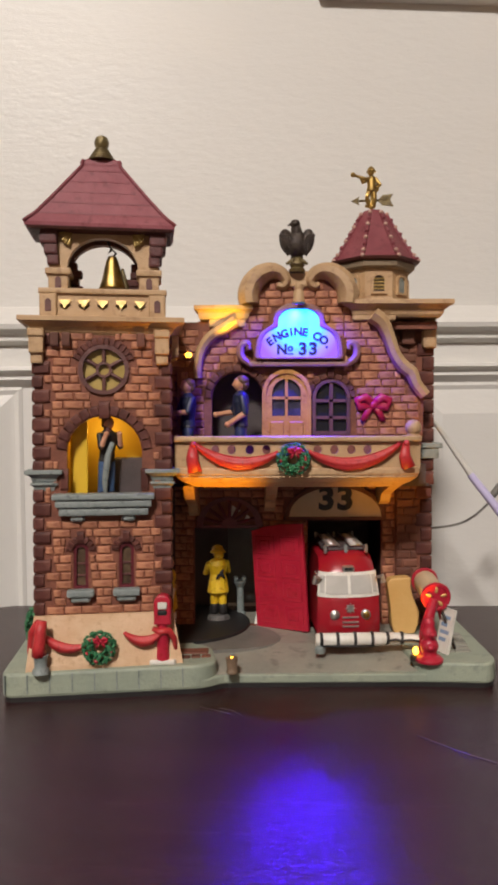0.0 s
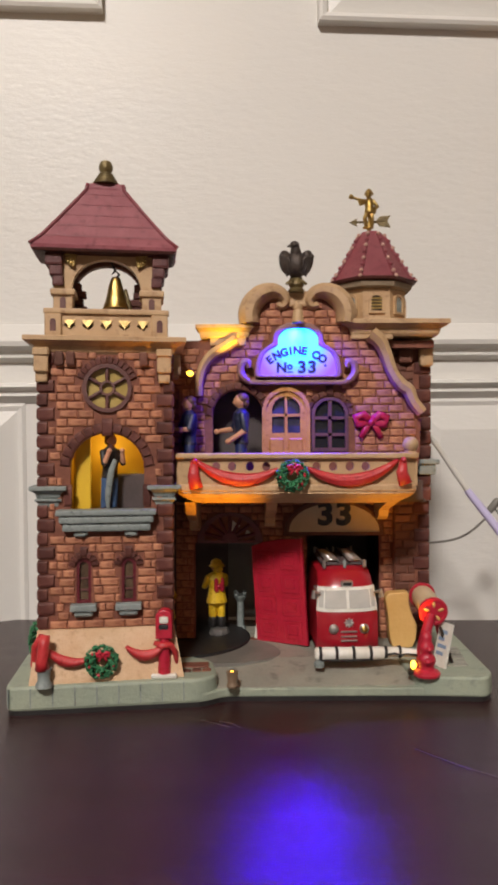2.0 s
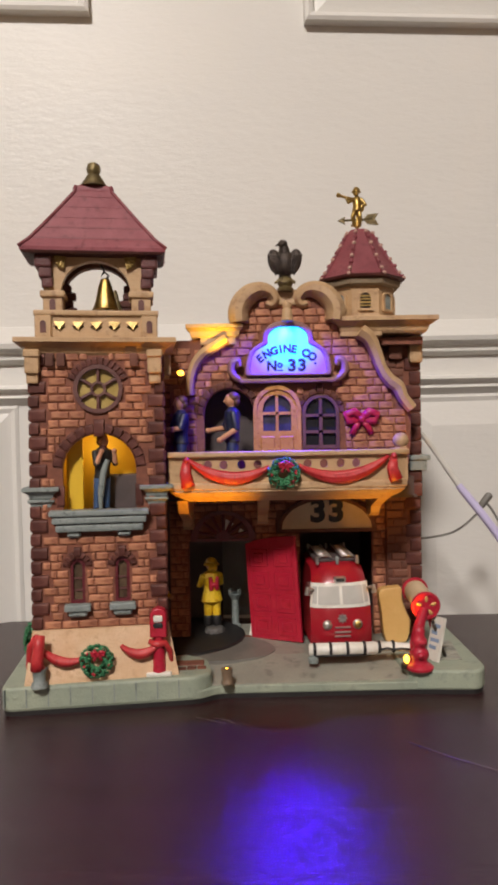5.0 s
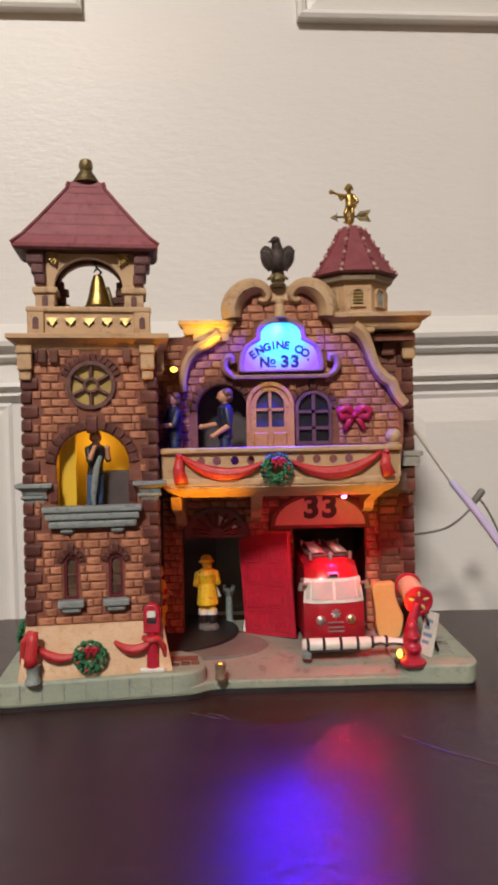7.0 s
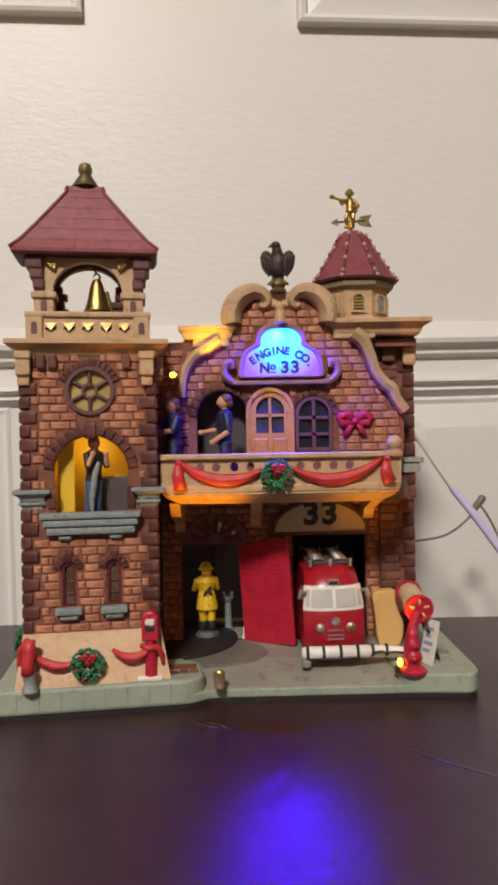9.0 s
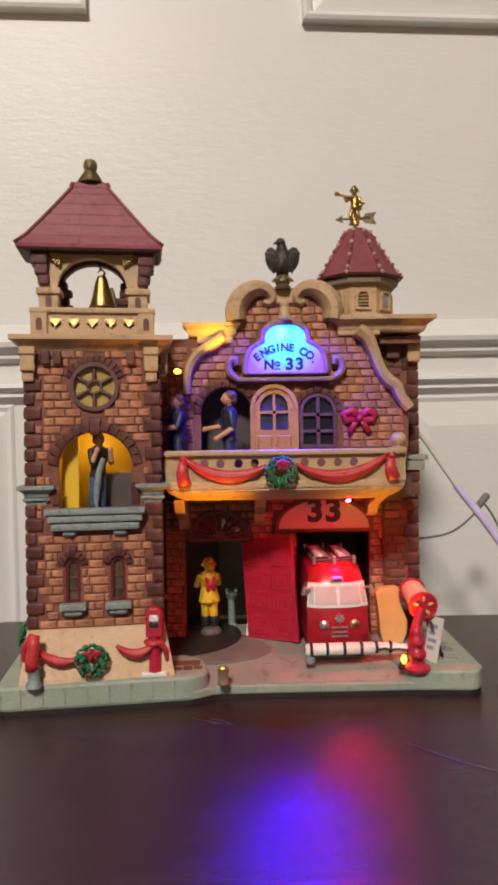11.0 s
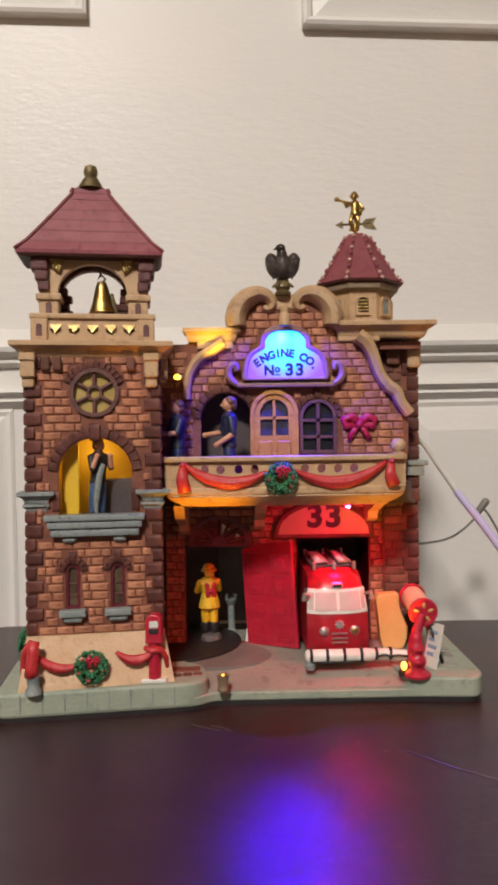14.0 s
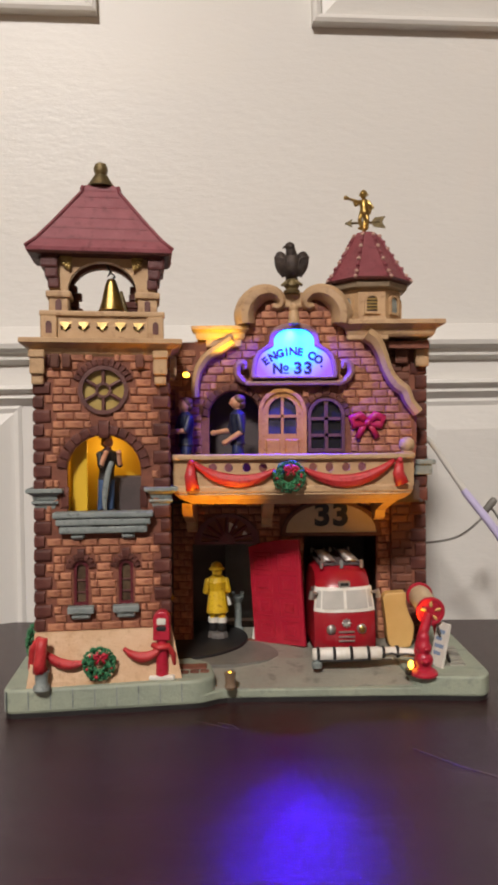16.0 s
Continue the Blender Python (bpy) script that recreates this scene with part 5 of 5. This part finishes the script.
box(1.8, 4.6, -2, 2, 29, 33.5, 0.5, bm=ped)
thing("hose_pedestal", ped, GREYSTONE, "small grey pedestal standing in the engine bay", "pedestal", mm(-7.2, 455, 12.7) @ Matrix.Diagonal((0.85, 0.85, 0.72, 1)))
leaf = empty("bay_door", mm(32.4, 410.5, 13.6, 0, -2.6, 0) @ pose(0, 0, 0, 0, 0, 180 - 33), "red panelled bay door standing open", "door")
W = 34.5
part("door_leaf", plate([(0, 0), (W, 0), (W, 57.0), (W * 0.75, 59.6), (W * 0.4, 61.4), (0, 62.0)], (), -1.2, 1.2, 0.4), RED, leaf)
for r in range(4):
    for c in range(2):
        x0 = 2.4 + c * (W / 2 - 0.6)
        part("door_panel", box(x0, x0 + W / 2 - 4.4, 0.8, 1.5, 3.0 + r * 13.5, 14.0 + r * 13.5, 0.7), RED, leaf)
        part("door_panel", box(x0 + 3, x0 + W / 2 - 7.4, 1.1, 1.9, 5.6 + r * 13.5, 11.4 + r * 13.5, 0.6), RED, leaf)
part("white_jamb", lathe([(3.4, 0), (1.6, 12), (0.8, 18)], square=True, m=Matrix.Translation((W - 0.5, -3.4, 0))), WHITE, leaf)

# ---- fire engine ----
EX, EY = 52.0, 382.0
engine = empty("fire_engine", mm(EX, EY, 12.7, 0, 0, 2.0), "red fire engine with white windscreen and silver roof ladders", "fire engine")
prof = [(0.6, 6), (-0.8, 9), (-1.0, 14), (-0.6, 24), (0.2, 26), (3.2, 38.6), (4.6, 41), (7.6, 46.4), (13, 49.6), (60, 50.4), (62, 48), (62, 6)]
cab = bar(prof, -16.6, 16.6)
bmesh.ops.subdivide_edges(cab, edges=[e for e in cab.edges if abs(e.verts[0].co.x - e.verts[1].co.x) > 1], cuts=6)
for v in cab.verts:
    t = abs(v.co.x) / 16.2
    if v.co.y < 30:
        v.co.y += 3.2 * t ** 4 + 1.0 * t * t
    if v.co.z > 26:
        v.co.x *= 1 - 0.12 * (v.co.z - 26) / 22
    if v.co.z > 40:
        v.co.z -= 3.0 * t ** 4
part("body", cab, ENGINE_RED, engine, "glossy red body", smooth=True)


def front_y(z):
    return float(np.interp(z, [6, 9, 14, 24, 26, 38.6, 41], [0.6, -0.8, -1.0, -0.6, 0.2, 3.2, 4.6]))


def face_patch(x0, x1, z0, z1, out, thick, mat, name, parent, label=""):
    """A pane or trim that follows the rounded cab front."""
    b = bmesh.new()
    nx, nz = 10, 4
    g = {}
    for k in (0, 1):
        for i in range(nx + 1):
            for j in range(nz + 1):
                x, z = x0 + (x1 - x0) * i / nx, z0 + (z1 - z0) * j / nz
                t = abs(x) / 16.2
                y = front_y(z) + 3.2 * t ** 4 + t * t - out + k * thick
                xx = x * (1 - 0.12 * max(0, z - 26) / 22)
                g[k, i, j] = b.verts.new((xx, y, z))
    for i in range(nx):
        for j in range(nz):
            b.faces.new((g[0, i, j], g[0, i + 1, j], g[0, i + 1, j + 1], g[0, i, j + 1]))
            b.faces.new((g[1, i, j], g[1, i, j + 1], g[1, i + 1, j + 1], g[1, i + 1, j]))
    for i in range(nx):
        for j in (0, nz):
            b.faces.new((g[0, i, j], g[1, i, j], g[1, i + 1, j], g[0, i + 1, j]))
    for j in range(nz):
        for i in (0, nx):
            b.faces.new((g[0, i, j], g[0, i, j + 1], g[1, i, j + 1], g[1, i, j]))
    return part(name, b, mat, parent, label, smooth=True)


shield = face_patch(-16.8, 16.8, 26.8, 39.6, 0.5, 1.2, WHITE, "windscreen", engine, "pale windscreen in a white frame")
face_patch(-12.6, -0.9, 28.6, 38.0, 1.0, 1.0, GLASSWHITE, "pane", shield)
face_patch(0.9, 12.6, 28.6, 38.0, 1.0, 1.0, GLASSWHITE, "pane", shield)
for s in (-1, 1):
    face_patch(min(s * 13.4, s * 15.6), max(s * 13.4, s * 15.6), 29.0, 37.8, 1.0, 1.0, GLASSWHITE, "pane", shield)
    hl = part("headlight", ball(s * 8.2, -1.0, 18.0, 2.7, 1.4, 2.7), SILVER, engine, "silver headlight")
    # Right lens is gold to show the amber light on that side.
    part("lens", ball(s * 8.2, -2.0, 18.0, 1.9, 0.9, 1.9), GOLD if s > 0 else SILVER, hl)
    part("mirror", tube([(s * 14.6, 4, 36.5), (s * 18.0, 2.5, 37.5), (s * 18.4, 2.4, 34)], 1.2, 8, radii=[0.7, 1.4, 1.6]), SILVER, engine, "silver side mirror", smooth=True)
    part("side_window", box(s * 15.0 - 0.5, s * 15.0 + 0.5, 12, 24, 27, 37, 0.4), GLASSWHITE, engine)
    for yy in (10, 48):
        wh = part("wheel", lathe([(4, -2.2), (5.6, -1.8), (5.8, 0), (5.6, 1.8), (4, 2.2)], 20, m=Matrix.Translation((s * 13.5, yy, 5.8)) @ Matrix.Rotation(math.pi / 2, 4, "Y")), BLACK, engine, smooth=True)
        part("hub", ball(s * 15.6, yy, 5.8, 0.8, 2.6, 2.6), SILVER, wh)
badge = plate(circle(0, 21.4, 1.7, 12), (), -1.9, -1.2)
for i in range(8):
    a = math.tau * i / 8
    limb((1.0 * math.cos(a), -1.6, 21.4 + 1.0 * math.sin(a)), (2.2 * math.cos(a), -1.6, 21.4 + 2.2 * math.sin(a)), 0.4, 0.5, badge)
part("badge", badge, SILVER, engine, "silver badge")
for z in (16.2, 13.6, 11.4):
    part("grille_bar", box(-4.4, 4.4, -1.9, -0.8, z, z + 0.8, 0.2), SILVER, engine)
part("roof_light", box(-3.2, 3.2, 2.6, 6.4, 39.8, 43.0, 0.6), SILVER, engine)
part("light_slot", box(-2.2, 2.2, 2.0, 3, 40.6, 42.2), BLACK, engine)
for cx in (-6.6, 6.2):
    lad = part("ladder", tube([(cx - 3.2, 12, 52.6), (cx - 3.2, 56, 53.4)], 0.45, 6), SILVER, engine, "silver roof ladder")
    part("ladder_rail", tube([(cx + 3.2, 12, 52.6), (cx + 3.2, 56, 53.4)], 0.45, 6), SILVER, lad)
    for k in range(8):
        part("rung", tube([(cx - 3.2, 14 + k * 5.2, 52.8), (cx + 3.2, 14 + k * 5.2, 52.8)], 0.75, 6), SILVER, lad)
        part("rung_band", tube([(cx - 3.0, 16.4 + k * 5.2, 52.2), (cx + 3.0, 16.4 + k * 5.2, 52.2)], 0.8, 6), RED, lad)
for cx in (-11.2, 0, 11.0):
    part("ladder_rack", box(cx - 0.9, cx + 0.9, 10.0, 12.0, 48.6, 53.2, 0.5), SILVER if cx else GREYSTONE, engine)
    part("ladder_rack", box(cx - 0.7, cx + 0.7, 52.0, 54.0, 49.6, 54.6, 0.4), SILVER, engine)
part("equipment_box", box(-12, 12, 14, 58, 49.4, 51.4, 0.6), DARKIN, engine)
bumper = empty("hose_bumper", mm(50.2, 374.5, 19.6, 0, 0, 1.0), "white rolled hose with black straps before the fire engine", "hose")
part("roll", tube([(-17.5, 0, 0), (-16.5, 0, 0), (17.5, 0, -0.2), (19, 0, -0.2)], 3.4, 14, radii=[2.6, 3.4, 3.4, 2.9]), WHITE, bumper, smooth=True)
part("roll", tube([(19, 0, 0.2), (26, 0, 0.3), (36, -3, 0)], 2.6, 12, radii=[2.8, 2.6, 2.2]), WHITE, bumper, smooth=True)
for x in (-14.5, -6, 3, 12, 20, 27.5):
    part("strap", lathe([(3.62, -0.8), (3.95, 0), (3.62, 0.8)], 14, m=Matrix.Translation((x, 0, 0 if x < 19 else 0.2)) @ Matrix.Rotation(math.pi / 2, 4, "Y") @ Matrix.Diagonal((1 if x < 19 else 0.85, 1 if x < 19 else 0.85, 1, 1))), BLACK, bumper)
part("cord", tube([(-14, -2.2, -2.8), (-5, -2.6, -2.9), (6, -2.6, -3.0), (13, -2.2, -3.0)], 0.5, 6), BLACK, bumper)
part("cord", tube([(20, -2.8, -0.6), (24, -3.0, 0.2), (27, -3.2, -0.6), (31, -4, 0.0), (36, -5.4, -0.4)], 0.6, 6), BLACK, bumper)
part("coupling", lathe([(2.6, -6.6), (2.8, -4.0), (1.8, -3.4), (1.8, 0)], 12, m=Matrix.Translation((-15.2, -1, 0))), GREYSTONE, bumper)

# ---- things on the pavement ----
chute = empty("leaning_board", mm(78.0, 411, 12.4), "buff wavy board standing by the brick pier", "board")
part("board", plate(rounded([(-1.5, 29), (0.5, 31.5), (12.4, 32.2), (12.0, 25.6), (14.0, 18.6), (16.8, 12.6), (16.0, 5.4), (14, 0), (2.4, 0), (0.8, 5.6), (0, 18)], 2, 3), (), -4, 4, 0.8), BUFF, chute)
hyd = empty("fire_hydrant", mm(88.2, 359.5, 12.3) @ Matrix.Diagonal((1.12, 1.12, 0.9, 1)), "dark red fire hydrant on the pavement corner", "hydrant")
part("barrel", lathe([(6.0, 0), (6.2, 1.4), (5.2, 2.8), (3.6, 3.8), (3.2, 5.4), (3.9, 7.0), (4.2, 8.8), (3.8, 10.6), (2.8, 11.8), (2.8, 13.0), (3.5, 14.6), (3.5, 16.6), (2.7, 18.2), (2.5, 20), (2.7, 21.6), (1.9, 23.8), (0.8, 24.8)], 20), RED, hyd, smooth=True)
part("front_nozzle", ball(-0.4, -4.0, 9.0, 1.8), RED, hyd)
part("front_nozzle", ball(0.4, -3.2, 15.6, 1.5), RED, hyd)
reel = empty("hose_reel", mm(97.0, 374, 12.4, 0, 0, -10), "red hose reel with cream hose on a stand", "hose reel")
axis = Matrix.Translation((-1.4, 0, 28.6)) @ Matrix.Rotation(radians(10), 4, "Z") @ Matrix.Rotation(radians(98), 4, "X")
drum = part("drum", lathe([(6.0, -24), (6.2, -23), (6.2, -1), (6.0, 0)], 20, m=axis), CREAM, reel, smooth=True)
part("flange", lathe([(7.6, -0.8), (7.8, 0.2), (7.4, 1.2), (6.0, 1.2), (5.6, 0.7)], 24, m=axis), RED, reel, smooth=True)
part("flange", lathe([(7.2, -25), (7.4, -24), (7.0, -23.4)], 24, m=axis), RED, reel, smooth=True)
for i in range(5):
    a = math.tau * i / 5 + 0.3
    part("spoke_hole", ball(0, 0, 0, 0.9, 1.8, 0.5, n=8), BUFF, drum, m=Matrix.Translation(axis.translation * MM) @ axis.to_3x3().to_4x4() @ mm(4.0 * math.cos(a), 4.0 * math.sin(a), 1.1, 0, 0, math.degrees(a) - 90))
part("stand", strand([(-7.6, -5.0, 0), (-7.2, -5.0, 10), (-5.2, -3.6, 19), (-2.2, -2.4, 28)], 2.4, 10, radii=[3.2, 3.2, 2.8, 2.2]), RED, reel, smooth=True)
part("stand", tube([(4.6, 6, 0), (2.6, 14, 14), (-0.6, 21, 28)], 1.4, 8), RED, reel)
board = empty("notice_board", mm(97.8, 372.5, 12.4, 0, 0, -64) @ Matrix.Diagonal((0.72, 1, 0.95, 1)), "small white leaning notice board with pale blue blocks", "notice board")
panel = part("panel", plate([(-6, 0), (6.5, 0), (6.5, 24), (-6, 24)], (), -0.9, 0.9), WHITE, board, m=pose(0, 0, 0, -14, 0, 0))
PALEBLUE = material("pale_blue_print", (0.25, 0.34, 0.48), 0.5)
for z, w, x in ((18, 8, 0), (14.2, 6, -1), (10.2, 9, 0.4), (6.2, 7, -0.6)):
    part("printed_bar", box(x - w / 2, x + w / 2, -1.15, -0.8, z, z + 2), PALEBLUE, panel)
part("rear_leg", tube([(0, 1, 22), (0, 9, 0.6)], 0.9, 6), BRONZE, board)
callbox = empty("alarm_post", mm(-44.6, 357.5, 14.0, 0, LEAN), "red alarm post with a white-faced box on the pavement", "alarm box")
part("foot", box(-6.4, 6.4, -3.6, 4, 0, 2.4, 0.6), WHITE, callbox)
part("post", lathe([(3.4, 2.2), (3.2, 6), (2.6, 20), (3.0, 24)], 12), RED, callbox, smooth=True)
head = part("box", plate(arch(0, 20, 4.2, 30.5, 4.2), (), -3.4, 3.2, 0.8), RED, callbox)
part("dial", box(-2.2, 2.4, -4.2, -3.2, 28.0, 31.4, 0.8, 2), WHITE, head)
part("slot", box(-2.4, 2.4, -4.0, -3.2, 25.0, 27.4, 0.6), BLACK, head)
part("ribbon_wrap", tube([(-4.6, -1, 17.5), (-1, -3.4, 16.5), (3, -2.0, 17), (5.4, 1.5, 12), (6.2, 2.0, 5)], 2, 8, radii=[1.4, 1.7, 1.7, 1.5, 1.0]), RIBBON, callbox)
post = empty("draped_post", T8 @ mm(-30.8, -11.5, 14.0), "grey stone bollard draped with red ribbon", "bollard")
part("stump", lathe([(4.2, 0), (4.0, 1.6), (3.0, 3), (3.2, 7), (3.8, 9)], 12), GREYSTONE, post, smooth=True)
part("drape", tube([(0.6, 0.5, 25), (0, -0.6, 20), (-0.8, -0.8, 13), (-0.6, -0.6, 8.6)], 3, 10, radii=[2.4, 2.8, 3.0, 3.6]), RIBBON, post)
part("drape", tube([(-1, 1, 24), (-4.6, 6, 18), (-5.6, 9, 8), (-5.8, 9.4, 4)], 2, 8, radii=[2, 2.2, 2.2, 1.6]), RIBBON, post)
HOUSING = material("brown_housing_paint", (0.16, 0.105, 0.065), 0.45, (0.23, 0.16, 0.10), 200, 0.3, 800)
spot = empty("uplight", mm(-10.4, 355.6, 9.0), "small bronze floodlight at the driveway's edge", "floodlight")
part("housing", lathe([(2.6, 0), (3.0, 1), (2.4, 2.4), (2.8, 6.4), (3.0, 8.0), (2.0, 8.1)], 14), HOUSING, spot, smooth=True)
part("bulb", ball(0, -0.2, 7.9, 1.0, 1.0, 0.4, n=8), BULB, spot, "glowing amber bulb")
spot2 = empty("uplight", mm(81.4, 361.6, 12.2), "small amber floodlight behind the hydrant", "floodlight")
part("housing", lathe([(2.4, 0), (2.4, 2.4), (1.6, 2.6)], 14), BRONZE, spot2)
part("bulb", ball(0.4, -0.8, 5.0, 1.5, 1.3, 2.3, n=10), BULB, spot2, "glowing amber bulb")
clamp = empty("cornice_lamp", HALL @ mm(-34.2, 388.5, 169.5), "small amber lamp under the tower cornice", "lamp")
part("bulb", ball(0, 0, 0, 2.0, 1.8, 1.5, n=10), BULB, clamp, "glowing amber bulb")
part("stem", tube([(0, 0.5, 1), (0, 6, 3), (0, 16.5, 3)], 0.9, 6), TAN, clamp)

# ---- signal lamp: a small hooded red lamp that swings down towards the engine and up into the soffit ----
# Hood and swing are added so that the lamp's light blinks.
signal = empty("signal_lamp", HALL @ mm(57, 380, 99.5), "small hooded red signal lamp under the balcony", "lamp")
part("hood", lathe([(1.3, 0.0), (1.35, -1.3), (1.6, -1.3), (1.6, 0.0), (0.05, 0.2)], 16, caps=False), BRONZE, signal)
part("bulb", lathe([(1.2, -0.4), (1.25, -1.2), (1.1, -1.6), (0.7, -1.85), (0.05, -1.95)], 16), REDBULB, signal, "glowing red lens")

# ---- cables ----
white_cable = empty("power_cable", pose(0, 0, 0), "off-white power cable hanging beside the firehouse", "cable")
part("cord", strand([(103.5, 444, 135.5), (110, 446, 134.5), (117, 447, 129), (126, 446, 115), (137, 442, 97)], 1.5, 10, radii=[1.4, 1.6, 1.7, 1.8, 1.9]), CABLE, white_cable, smooth=True)
# Lavender in the sleeve's colour stands for blue light on the white cable.
part("sleeve", strand([(135, 442.6, 100), (137, 442, 97), (150, 436, 78), (170, 426, 46), (196, 410, 8)], 2.6, 10, radii=[2.0, 2.4, 2.6, 2.7, 2.7]),
     material("blue_lit_sleeve", (0.56, 0.52, 0.74), 0.3, (0.52, 0.47, 0.70), 60), white_cable, "pale sleeve tinted lavender for the blue light on it", smooth=True)
dark_cable = empty("plug_lead", pose(0, 0, 0), "thin dark lead with a small connector by the wall", "cable")
part("sheath", strand([(112, 478, 62), (126, 482, 62), (140, 484, 64), (150, 484, 69), (160, 483, 78), (165, 482, 84), (172, 482, 74), (178, 481, 60), (186, 480, 40), (190, 478, 1.4)], 0.8, 6), DARKCABLE, dark_cable, smooth=True)
part("connector", limb((160, 483, 80), (167, 482, 89), 2.3, 2.6), DARKCABLE, dark_cable)


# ---- what moves ----
def motions():
    turn = 360 / 3.02
    step = 0.1
    times = [i * step for i in range(161)]
    walk(turntable, [(t, mm(*TC, 12.6, 0, 0, turn * (t - 2.97) + 11)) for t in times])
    for ob, t0 in zip(turning, (2.97, 0.93, 1.88)):
        rows = []
        for t in times:
            a = turn * (t - t0) + 11
            x, y = TC[0] + 24.2 * math.cos(radians(a)), TC[1] + 24.2 * math.sin(radians(a))
            rows.append((t, mm(x, y, 17.4, 0, 0, a - 90)))
        walk(ob, rows)
    rows = [(0.0, 180)]
    for k in range(8):
        t = 5.08 + 1.37 * k
        rows += [(t - 0.08, 180), (t - 0.03, 115), (t + 0.01, 50), (t + 0.05, -20), (t + 0.68, -20), (t + 0.72, 50), (t + 0.76, 115), (t + 0.81, 180)]
    rows.append((16.0, 180))
    walk(signal, [(t, HALL @ mm(57, 380, 99.5, a, 0, 0)) for t, a in rows])


motions()
